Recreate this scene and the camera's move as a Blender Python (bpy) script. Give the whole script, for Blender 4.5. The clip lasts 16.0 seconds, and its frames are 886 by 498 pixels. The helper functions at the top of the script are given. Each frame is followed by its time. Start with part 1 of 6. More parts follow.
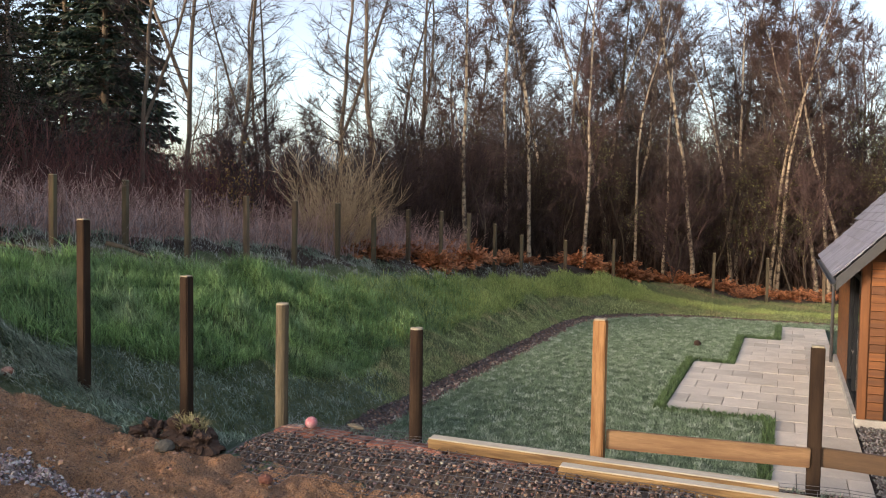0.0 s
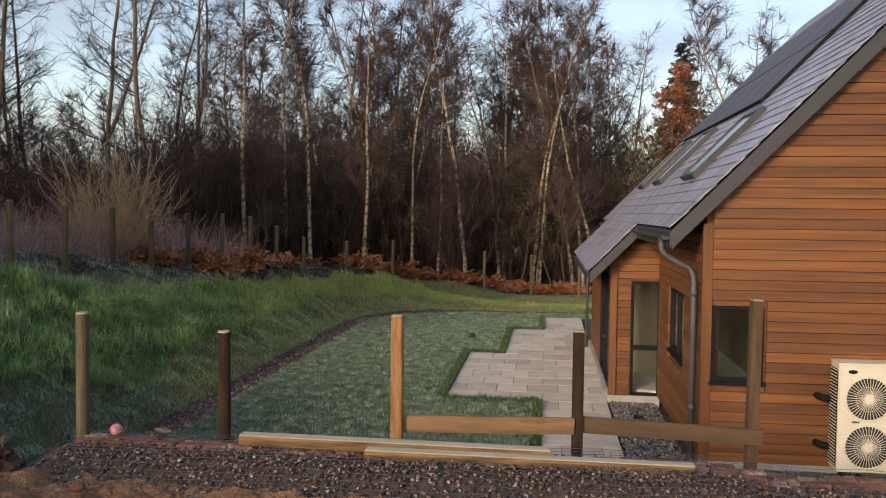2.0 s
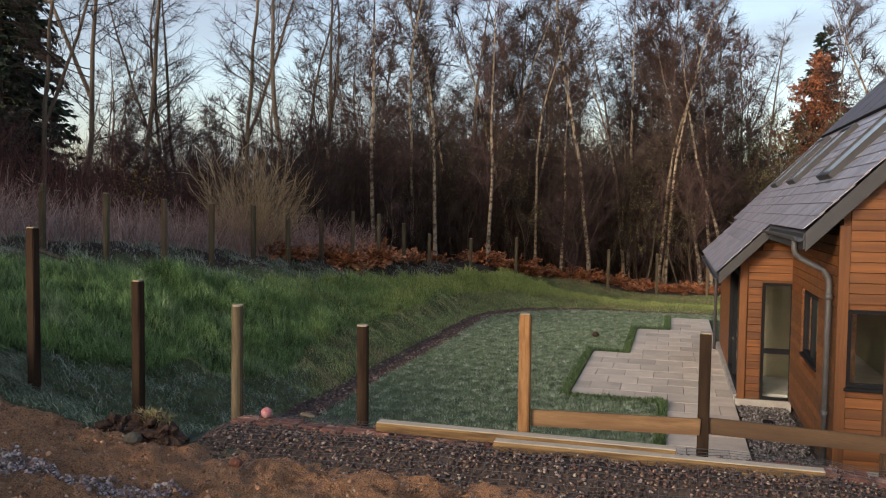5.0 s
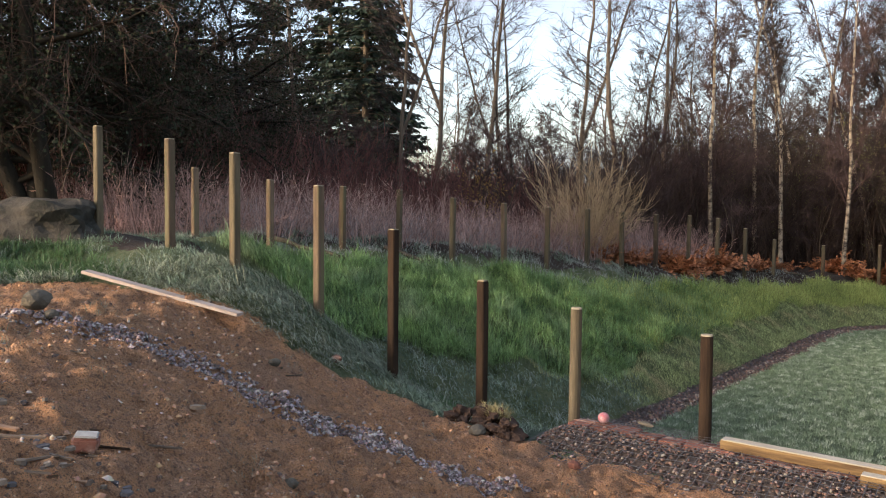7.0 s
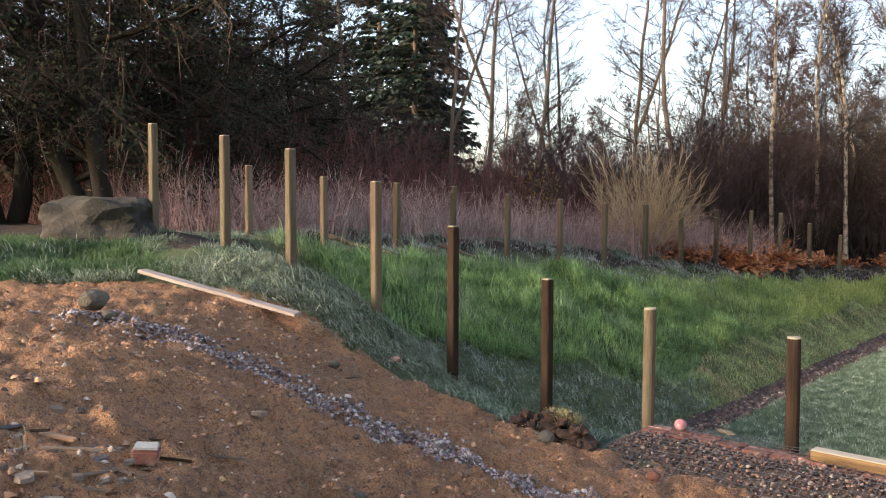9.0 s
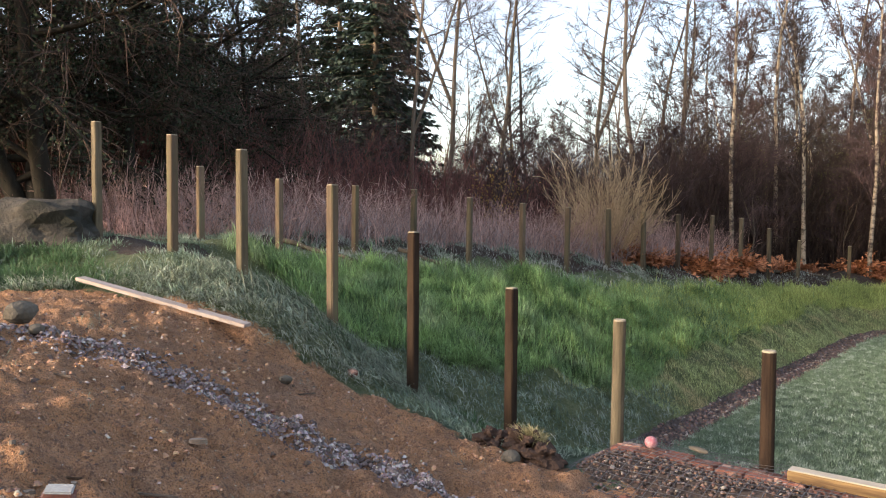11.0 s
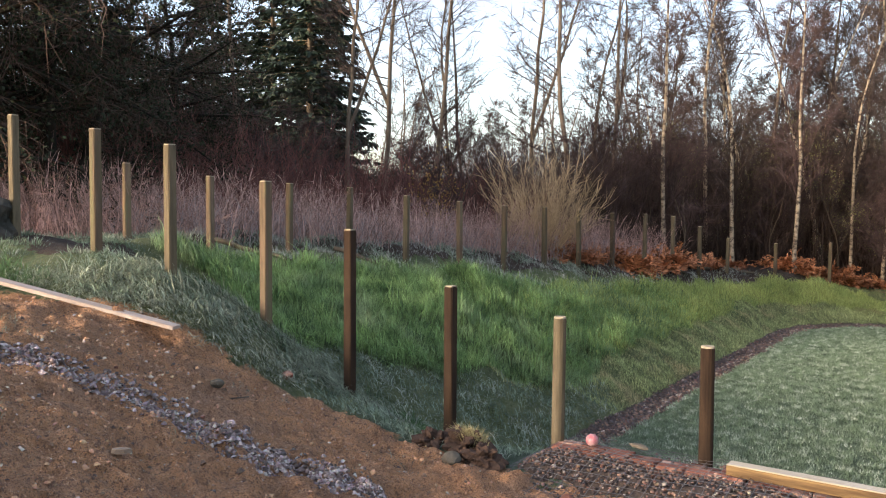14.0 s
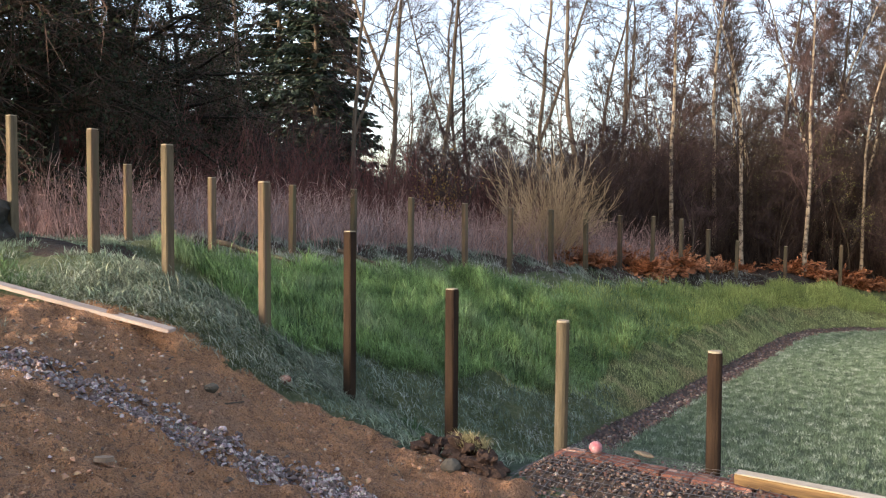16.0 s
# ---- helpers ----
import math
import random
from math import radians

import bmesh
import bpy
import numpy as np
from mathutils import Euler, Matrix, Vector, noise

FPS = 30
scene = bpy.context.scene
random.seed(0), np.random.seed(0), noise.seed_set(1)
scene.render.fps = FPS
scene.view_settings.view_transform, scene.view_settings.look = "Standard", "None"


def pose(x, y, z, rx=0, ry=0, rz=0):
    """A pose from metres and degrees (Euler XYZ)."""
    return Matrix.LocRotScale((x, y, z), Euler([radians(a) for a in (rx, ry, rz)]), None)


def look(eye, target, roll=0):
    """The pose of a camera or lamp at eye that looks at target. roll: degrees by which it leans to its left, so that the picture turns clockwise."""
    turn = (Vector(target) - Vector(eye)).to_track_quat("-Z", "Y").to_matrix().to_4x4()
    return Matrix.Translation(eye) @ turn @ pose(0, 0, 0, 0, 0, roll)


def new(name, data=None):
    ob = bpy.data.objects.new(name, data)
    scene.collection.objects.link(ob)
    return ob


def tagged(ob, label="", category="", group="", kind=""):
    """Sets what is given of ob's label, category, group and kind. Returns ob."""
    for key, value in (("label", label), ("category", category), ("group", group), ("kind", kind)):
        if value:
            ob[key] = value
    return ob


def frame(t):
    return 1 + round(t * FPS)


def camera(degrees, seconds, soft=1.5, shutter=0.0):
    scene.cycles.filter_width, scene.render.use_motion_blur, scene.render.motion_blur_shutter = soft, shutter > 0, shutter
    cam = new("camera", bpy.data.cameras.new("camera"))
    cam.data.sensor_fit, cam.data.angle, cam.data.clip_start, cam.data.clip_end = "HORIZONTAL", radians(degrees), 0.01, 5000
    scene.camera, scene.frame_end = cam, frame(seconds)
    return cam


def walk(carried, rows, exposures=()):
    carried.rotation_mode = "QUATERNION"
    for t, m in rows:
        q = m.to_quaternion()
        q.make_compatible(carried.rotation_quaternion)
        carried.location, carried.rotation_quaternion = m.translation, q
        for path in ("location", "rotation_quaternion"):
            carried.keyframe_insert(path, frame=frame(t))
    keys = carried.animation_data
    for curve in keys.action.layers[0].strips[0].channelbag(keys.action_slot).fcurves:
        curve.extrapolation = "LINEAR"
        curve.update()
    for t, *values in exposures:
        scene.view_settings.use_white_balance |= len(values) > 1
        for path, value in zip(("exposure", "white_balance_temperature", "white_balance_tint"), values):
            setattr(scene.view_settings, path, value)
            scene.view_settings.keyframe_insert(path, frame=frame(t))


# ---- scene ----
cam = camera(56.48, 16.0, soft=1.1)
PATH = [
    (0.0, 0.003, 0.001, 3.324, 87.139, -0.852, 22.774),
    (0.5, -0.121, -0.116, 3.342, 87.346, -0.758, 16.461),
    (1.0, -0.138, -0.248, 3.363, 87.401, -0.643, 11.416),
    (1.5, -0.085, -0.433, 3.376, 87.383, -0.573, 8.734),
    (2.0, -0.058, -0.592, 3.377, 87.367, -0.555, 7.214),
    (2.5, 0.006, -0.804, 3.405, 87.315, -0.510, 5.046),
    (3.0, 0.050, -0.862, 3.412, 87.167, -0.516, 2.394),
    (3.2, 0.071, -0.898, 3.415, 87.138, -0.598, 1.771),
    (5.3, -0.088, -0.913, 3.432, 86.968, -0.647, 20.049),
    (5.5, -0.101, -0.904, 3.426, 86.976, -0.608, 23.095),
    (6.0, -0.142, -0.886, 3.425, 86.997, -0.498, 29.209),
    (6.5, -0.175, -0.884, 3.427, 87.016, -0.542, 34.384),
    (7.0, -0.187, -0.880, 3.428, 87.029, -0.538, 38.284),
    (7.5, -0.210, -0.879, 3.433, 86.997, -0.496, 40.541),
    (8.0, -0.294, -0.830, 3.435, 86.940, -0.449, 41.584),
    (8.5, -0.373, -0.780, 3.424, 86.874, -0.430, 41.827),
    (8.7, -0.434, -0.764, 3.411, 86.841, -0.295, 41.728),
    (10.8, -0.780, -0.394, 3.434, 86.991, -0.515, 39.384),
    (11.0, -0.787, -0.406, 3.438, 86.997, -0.466, 38.804),
    (11.5, -0.785, -0.415, 3.435, 87.056, -0.464, 37.561),
    (12.0, -0.790, -0.408, 3.431, 87.069, -0.475, 36.361),
    (12.5, -0.810, -0.413, 3.427, 87.050, -0.445, 35.310),
    (13.0, -0.823, -0.413, 3.427, 87.048, -0.447, 34.752),
    (13.5, -0.827, -0.412, 3.427, 87.008, -0.446, 34.465),
    (14.0, -0.901, -0.292, 3.411, 86.998, -0.417, 34.340),
    (14.5, -0.952, -0.186, 3.407, 87.032, -0.431, 34.394),
    (15.0, -0.978, -0.130, 3.400, 87.108, -0.486, 34.694),
    (15.5, -0.971, -0.121, 3.401, 87.181, -0.438, 34.880),
    (16.0, -0.938, -0.114, 3.392, 87.209, -0.437, 34.928),
]
walk(cam, [(t, pose(*p)) for t, *p in PATH], exposures=[(0.0, 1.6, 6900, 15), (0.5, 1.6, 6900, 15), (1.5, 0.98, 6900, 15), (3.2, 1.0, 6900, 15), (5.5, 0.93, 6900, 15), (6.0, 0.95, 6900, 15), (6.5, 1.25, 6900, 15), (7.0, 1.74, 6900, 15), (8.5, 2.0, 6900, 15), (11.0, 2.06, 6900, 15), (16.0, 2.04, 6900, 15)])

# ---- light ----
SUN_ELEV, SUN_TURN = radians(16), radians(205)
world = bpy.data.worlds.new("sky")
scene.world = world
world.use_nodes = True
wn = world.node_tree.nodes
sky = wn.new("ShaderNodeTexSky")
sky.sky_type, sky.sun_disc = "NISHITA", False
sky.sun_elevation, sky.sun_rotation = SUN_ELEV, SUN_TURN
sky.air_density, sky.dust_density, sky.ozone_density = 1.0, 2.0, 1.0
wl = world.node_tree.links
wtc, wmap, wnoise, wramp, wmix = (wn.new("ShaderNode" + n) for n in ("TexCoord", "Mapping", "TexNoise", "MapRange", "Mix"))
wmap.inputs["Scale"].default_value = (1.2, 1.2, 4.0)
wnoise.inputs["Scale"].default_value, wnoise.inputs["Detail"].default_value = 2.2, 6
wramp.inputs[1].default_value, wramp.inputs[2].default_value, wramp.inputs[3].default_value, wramp.inputs[4].default_value = 0.35, 0.68, 0.08, 0.75
wmix.data_type = "RGBA"
wmix.inputs[7].default_value = (1.5, 1.72, 2.1, 1)  # thin high cloud
wl.new(wtc.outputs["Generated"], wmap.inputs[0])
wl.new(wmap.outputs[0], wnoise.inputs["Vector"])
wl.new(wnoise.outputs["Fac"], wramp.inputs[0])
wl.new(wramp.outputs[0], wmix.inputs[0])
wl.new(sky.outputs[0], wmix.inputs[6])
wl.new(wmix.outputs[2], wn["Background"].inputs[0])
wn["Background"].inputs[1].default_value = 0.15
sun = new("sun", bpy.data.lights.new("sun", "SUN"))
sun.data.energy, sun.data.angle, sun.data.color = 1.5, radians(10), (1.0, 0.88, 0.72)
sun.matrix_world = look((0, 0, 30), (-30 * math.sin(SUN_TURN) * math.cos(SUN_ELEV), -30 * math.cos(SUN_TURN) * math.cos(SUN_ELEV), 30 - 30 * math.sin(SUN_ELEV)))


# ---- materials ----
def mat(name, c1, c2, scale=8.0, rough=0.8, bump=0.3, fine=60.0, stretch=(1, 1, 1), vary=0.0, island=0.0, metal=0.0, stain=None, stain_scale=0.7, dist=0.01, thin=0.0):
    """A two-scale noise material; thin: share of light that passes through a blade; vary: change of value from object to object, island: from piece to piece of one mesh."""
    m = bpy.data.materials.new(name)
    m.use_nodes = True
    nt = m.node_tree
    N, L = nt.nodes, nt.links
    b = N["Principled BSDF"]
    b.inputs["Roughness"].default_value, b.inputs["Metallic"].default_value = rough, metal
    b.inputs["Specular IOR Level"].default_value = 0.15 if rough > 0.75 else 0.4
    tc, mp = N.new("ShaderNodeTexCoord"), N.new("ShaderNodeMapping")
    mp.inputs["Scale"].default_value = stretch
    L.new(tc.outputs["Object"], mp.inputs[0])
    vec = mp.outputs[0]
    if vary:
        oi, add = N.new("ShaderNodeObjectInfo"), N.new("ShaderNodeVectorMath")
        mul = N.new("ShaderNodeMath")
        mul.operation, mul.inputs[1].default_value = "MULTIPLY", 37.0
        L.new(oi.outputs["Random"], mul.inputs[0])
        L.new(mp.outputs[0], add.inputs[0])
        L.new(mul.outputs[0], add.inputs[1])
        vec = add.outputs[0]

    def tex(s, detail):
        n = N.new("ShaderNodeTexNoise")
        n.inputs["Scale"].default_value, n.inputs["Detail"].default_value, n.inputs["Roughness"].default_value = s, detail, 0.62
        L.new(vec, n.inputs["Vector"])
        return n.outputs["Fac"]

    def ramp(f, lo, hi):
        r = N.new("ShaderNodeMapRange")
        r.inputs[1].default_value, r.inputs[2].default_value = lo, hi
        L.new(f, r.inputs[0])
        return r.outputs[0]

    def mix(f, a, c):
        x = N.new("ShaderNodeMix")
        x.data_type = "RGBA"
        L.new(f, x.inputs[0])
        for i, v in ((6, a), (7, c)):
            if isinstance(v, tuple):
                x.inputs[i].default_value = (*v, 1)
            else:
                L.new(v, x.inputs[i])
        return x.outputs[2]
    big, small = tex(scale, 4), tex(fine, 3)
    col = mix(ramp(big, 0.35, 0.65), c1, c2)
    dark = tuple(v * 0.62 for v in c1)
    r2 = ramp(small, 0.62, 0.35)
    half = N.new("ShaderNodeMath")
    half.operation, half.inputs[1].default_value = "MULTIPLY", 0.55
    L.new(r2, half.inputs[0])
    col = mix(half.outputs[0], col, dark)
    if stain:
        col = mix(ramp(tex(stain_scale, 5), 0.5, 0.64), col, stain)
    for amount, kind in ((vary, "ShaderNodeObjectInfo"), (island, "ShaderNodeNewGeometry")):
        if amount:
            src = N.new(kind)
            hs = N.new("ShaderNodeHueSaturation")
            L.new(col, hs.inputs["Color"])
            mr = N.new("ShaderNodeMapRange")
            mr.inputs[3].default_value, mr.inputs[4].default_value = 1 - amount, 1 + amount
            L.new(src.outputs["Random" if kind == "ShaderNodeObjectInfo" else "Random Per Island"], mr.inputs[0])
            L.new(mr.outputs[0], hs.inputs["Value"])
            col = hs.outputs[0]
    L.new(col, b.inputs["Base Color"])
    if thin:
        tl, ms = N.new("ShaderNodeBsdfTranslucent"), N.new("ShaderNodeMixShader")
        ms.inputs[0].default_value = thin
        L.new(col, tl.inputs["Color"])
        L.new(b.outputs[0], ms.inputs[1])
        L.new(tl.outputs[0], ms.inputs[2])
        L.new(ms.outputs[0], N["Material Output"].inputs["Surface"])
    if bump:
        bp = N.new("ShaderNodeBump")
        bp.inputs["Strength"].default_value, bp.inputs["Distance"].default_value = bump, dist
        L.new(small, bp.inputs["Height"])
        L.new(bp.outputs[0], b.inputs["Normal"])
    return m


M_POST = mat("tanalised_post", (0.165, 0.118, 0.078), (0.075, 0.054, 0.037), 3, 0.85, 0.5, 40, (6, 6, 0.6), vary=0.35, stain=(0.13, 0.115, 0.065), stain_scale=1.5)
M_POST_BROWN = mat("brown_post", (0.115, 0.072, 0.045), (0.06, 0.037, 0.024), 3, 0.9, 0.5, 40, (6, 6, 0.6), vary=0.2)
M_POST_DARK = mat("dark_brown_post", (0.042, 0.026, 0.016), (0.018, 0.011, 0.008), 3, 0.95, 0.5, 40, (6, 6, 0.6), vary=0.3)
M_POST_GREEN = mat("green_treated_post", (0.145, 0.116, 0.074), (0.07, 0.056, 0.036), 3, 0.85, 0.5, 40, (6, 6, 0.6), vary=0.2)
M_POST_NEW = mat("fresh_sawn_post", (0.30, 0.165, 0.075), (0.19, 0.095, 0.04), 3, 0.8, 0.4, 40, (6, 6, 0.6), vary=0.15, stain=(0.16, 0.075, 0.03), stain_scale=3)
M_CUT = mat("pale_cut_end", (0.38, 0.33, 0.24), (0.26, 0.215, 0.15), 20, 0.9, 0.2, 90)
M_RAIL = mat("new_rail", (0.28, 0.165, 0.08), (0.17, 0.092, 0.042), 2.5, 0.75, 0.3, 30, (0.5, 5, 5), stain=(0.13, 0.065, 0.03), stain_scale=1.6)
M_RAIL_DARK = mat("dark_rail", (0.12, 0.07, 0.035), (0.07, 0.04, 0.022), 2.5, 0.75, 0.3, 30, (0.5, 5, 5))
M_TIMBER = mat("pale_sawn_timber", (0.30, 0.195, 0.09), (0.20, 0.12, 0.05), 2.5, 0.8, 0.4, 30, (0.4, 5, 5), stain=(0.10, 0.06, 0.03), stain_scale=2.2)
M_FROST_PLANK = mat("frosted_plank", (0.50, 0.42, 0.36), (0.38, 0.29, 0.235), 3, 0.9, 0.3, 40, (0.5, 4, 4))
M_CEDAR = mat("cedar_board", (0.20, 0.073, 0.0175), (0.094, 0.031, 0.0095), 1.6, 0.6, 0.3, 22, (0.35, 5, 9), vary=0.3, dist=0.004, stain=(0.085, 0.034, 0.014), stain_scale=0.9)
M_CEDAR_V = mat("cedar_upright_board", (0.185, 0.068, 0.0175), (0.10, 0.036, 0.011), 2.2, 0.6, 0.35, 26, (7, 5, 0.45), vary=0.26, dist=0.004)
M_SLATE = mat("slate", (0.30, 0.295, 0.345), (0.17, 0.165, 0.20), 5, 0.38, 0.35, 45, vary=0.25, dist=0.004)
M_SLATE_REST = mat("slate_rest", (0.30, 0.295, 0.345), (0.17, 0.165, 0.20), 5, 0.38, 0.35, 45, island=0.25, dist=0.004)
M_GREY = mat("grey_trim", (0.042, 0.045, 0.052), (0.034, 0.036, 0.042), 4, 0.5, 0.05, 60)
M_FRAME = mat("dark_frame", (0.010, 0.011, 0.013), (0.007, 0.008, 0.010), 6, 0.76, 0.02, 60)
M_PIPE = mat("downpipe", (0.085, 0.085, 0.09), (0.06, 0.06, 0.065), 5, 0.45, 0.05, 60)
M_CONCRETE = mat("concrete", (0.42, 0.40, 0.37), (0.30, 0.28, 0.25), 4, 0.9, 0.4, 70)
M_ROOM = mat("room_plaster", (0.22, 0.19, 0.13), (0.18, 0.16, 0.11), 3, 0.9, 0.05)
M_CREAM_WALL = mat("cream_wall", (0.28, 0.25, 0.17), (0.23, 0.205, 0.14), 3, 0.9, 0.05)
M_SLAB = mat("patio_slab", (0.60, 0.525, 0.44), (0.46, 0.40, 0.335), 2.0, 0.85, 0.25, 80, vary=0.16)
M_BARK = mat("bark", (0.12, 0.095, 0.068), (0.065, 0.05, 0.038), 4, 0.9, 0.6, 30, (3, 3, 0.6), vary=0.3)
M_BARK_PALE = mat("pale_bark", (0.20, 0.155, 0.115), (0.10, 0.078, 0.058), 3, 0.9, 0.6, 30, (3, 3, 0.6), vary=0.25)
# bark of the ivy trees, coloured near black for the shade they stand in
M_BARK_SHADED = mat("shaded_ivy_bark", (0.028, 0.024, 0.018), (0.014, 0.012, 0.009), 4, 0.95, 0.6, 30, (3, 3, 0.6), vary=0.2)
M_BIRCH = mat("birch_bark", (0.46, 0.37, 0.265), (0.17, 0.125, 0.09), 2.2, 0.85, 0.5, 22, (2, 2, 3), vary=0.2, stain=(0.07, 0.055, 0.045), stain_scale=2.2)
M_TWIG = mat("twigs", (0.090, 0.068, 0.060), (0.050, 0.038, 0.034), 2, 0.9, 0, 20, vary=0.3, island=0.3)
M_TWIG_RED = mat("red_twigs", (0.098, 0.064, 0.060), (0.056, 0.037, 0.035), 2, 0.9, 0, 20, vary=0.25, island=0.3)
M_TWIG_TAN = mat("tan_twigs", (0.56, 0.40, 0.24), (0.36, 0.25, 0.15), 2, 0.9, 0, 20, island=0.35)
M_LEAF_OLIVE = mat("olive_leaves", (0.17, 0.16, 0.05), (0.10, 0.10, 0.03), 2, 0.6, 0, 20, island=0.5)
M_LEAF_RUST = mat("rust_leaves", (0.33, 0.125, 0.06), (0.20, 0.076, 0.04), 2, 0.7, 0, 20, island=0.45)
M_LEAF_BROWN = mat("brown_leaves", (0.115, 0.06, 0.038), (0.07, 0.036, 0.025), 2, 0.7, 0, 20, island=0.45)
M_LEAF_YELLOW = mat("yellow_leaves", (0.45, 0.27, 0.05), (0.30, 0.16, 0.03), 2, 0.6, 0, 20, island=0.5)
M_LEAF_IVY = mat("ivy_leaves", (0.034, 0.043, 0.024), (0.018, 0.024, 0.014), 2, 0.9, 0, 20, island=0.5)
M_NEEDLE = mat("needles", (0.022, 0.042, 0.022), (0.013, 0.026, 0.016), 1.5, 0.6, 0, 20, island=0.45)
M_BRACKEN = mat("dead_bracken", (0.52, 0.225, 0.11), (0.30, 0.12, 0.06), 2, 0.85, 0, 20, island=0.6, vary=0.25)
M_STEM = mat("dead_stems", (0.50, 0.32, 0.27), (0.26, 0.16, 0.135), 2, 0.9, 0, 20, island=0.65)
M_STONE = mat("sandstone", (0.135, 0.115, 0.088), (0.07, 0.06, 0.047), 3, 0.9, 0.8, 25, stain=(0.10, 0.09, 0.07), dist=0.03)

# damp stone, with the deep shade under the trees put into its colour
M_STONE_DAMP_SHADED = mat("damp_shaded_sandstone", (0.085, 0.074, 0.06), (0.04, 0.035, 0.029), 3, 0.85, 0.8, 25, stain=(0.03, 0.03, 0.024), stain_scale=2.5, dist=0.03)


# ---- building blocks ----
def mesh_of(bm, name, material):
    me = bpy.data.meshes.new(name)
    bm.to_mesh(me)
    bm.free()
    if material:
        me.materials.append(material)
    return me


def part(name, bm, material, parent, label=""):
    me = bm if isinstance(bm, bpy.types.Mesh) else mesh_of(bm, name, material)
    ob = new(name, me)
    if parent:
        ob.parent = parent
    return tagged(ob, label)


def thing(name, label, category, group="", kind="", at=(0, 0, 0)):
    ob = new(name)
    ob.location = at
    return tagged(ob, label, category, group, kind)


def box(bm, x0, x1, y0, y1, z0, z1, bevel=0.0):
    r = bmesh.ops.create_cube(bm, size=1, matrix=Matrix.LocRotScale(((x0 + x1) / 2, (y0 + y1) / 2, (z0 + z1) / 2), None, (x1 - x0, y1 - y0, z1 - z0)))
    if bevel:
        es = list({e for v in r["verts"] for e in v.link_edges})
        bmesh.ops.bevel(bm, geom=es, offset=bevel, segments=2, affect="EDGES")
    return bm


def boxm(x0, x1, y0, y1, z0, z1, bevel=0.0):
    return box(bmesh.new(), x0, x1, y0, y1, z0, z1, bevel)


def raw(name, V, F, material, smooth=False):
    me = bpy.data.meshes.new(name)
    me.from_pydata([tuple(v) for v in V], [], F)
    me.materials.append(material)
    if smooth:
        me.shade_smooth()
    return me


def tris_mesh(name, P, material, per=3):
    """Many loose faces of `per` corners from an array n x per x 3."""
    n = len(P)
    me = bpy.data.meshes.new(name)
    me.vertices.add(n * per)
    me.vertices.foreach_set("co", np.asarray(P, dtype=np.float32).ravel())
    me.loops.add(n * per)
    me.loops.foreach_set("vertex_index", np.arange(n * per, dtype=np.int32))
    me.polygons.add(n)
    me.polygons.foreach_set("loop_start", np.arange(n, dtype=np.int32) * per)
    me.update(calc_edges=True)
    me.materials.append(material)
    return me


def tube(V, F, pts, radii, n=6, cap=False, tip=False):
    """A tapering tube along pts; tip: it ends in a point."""
    base = len(V)
    if tip:
        end, pts = pts[-1], pts[:-1]
    for i, p in enumerate(pts):
        d = ((pts[min(i + 1, len(pts) - 1)] - pts[max(i - 1, 0)]) if len(pts) > 1 else end - p).normalized()
        a = d.cross(Vector((0.31, 0.95, 0.05)) if abs(d.z) > 0.6 else Vector((0, 0, 1))).normalized()
        b = d.cross(a)
        for k in range(n):
            t = 2 * math.pi * k / n
            V.append(p + (a * math.cos(t) + b * math.sin(t)) * radii[i])
    for i in range(len(pts) - 1):
        for k in range(n):
            q = base + i * n
            F.append((q + k, q + (k + 1) % n, q + n + (k + 1) % n, q + n + k))
    if tip:
        V.append(end)
        q = base + (len(pts) - 1) * n
        F.extend((q + k, q + (k + 1) % n, len(V) - 1) for k in range(n))
    if cap:
        F.append(tuple(base + k for k in range(n))[::-1])
        F.append(tuple(base + (len(pts) - 1) * n + k for k in range(n)))


# ---- lie of the land ----
def sm(t):
    t = np.clip(t, 0, 1)
    return t * t * (3 - 2 * t)


def foot(x, y):
    """Distance outside the lawn's rounded edge."""
    q, p = -5.9 - x + 4, y - 27.2 + 4
    return np.hypot(np.maximum(q, 0), np.maximum(p, 0)) - 4 + np.minimum(np.maximum(q, p), 0)


def soil_edge(x):
    """Where the bare soil of the terrace gives way to grass."""
    return np.interp(x, (-14, -9.65, -9.4, -8.9, -8.36, -7.4, -7.0, -6.4, -5.6, -5.1, -4.5, -4.0), (1.2, 2.5, 3.2, 3.82, 4.12, 4.8, 5.0, 5.2, 5.45, 5.3, 5.2, 5.25))


def noise_grid(X, Y, s, seed=0.0):
    """Cheap smooth lumps from a few waves."""
    r = np.random.RandomState(int(seed) + 5)
    z = np.zeros_like(X)
    for i in range(14):
        a, f, p = r.uniform(0, 6.283), s * r.uniform(0.6, 2.2), r.uniform(0, 6.283)
        z += np.sin((X * np.cos(a) + Y * np.sin(a)) * f + p + 1.3 * np.sin((X * np.sin(a) - Y * np.cos(a)) * f * 0.7 + p))
    return z / 14


def fence_d(x, y):
    """How far outside the lawn's edge the boundary fence stands."""
    return 6.3 - 3.9 * sm((y - 6.5) / 19) + 1.6 * sm((x + 7) / 5)


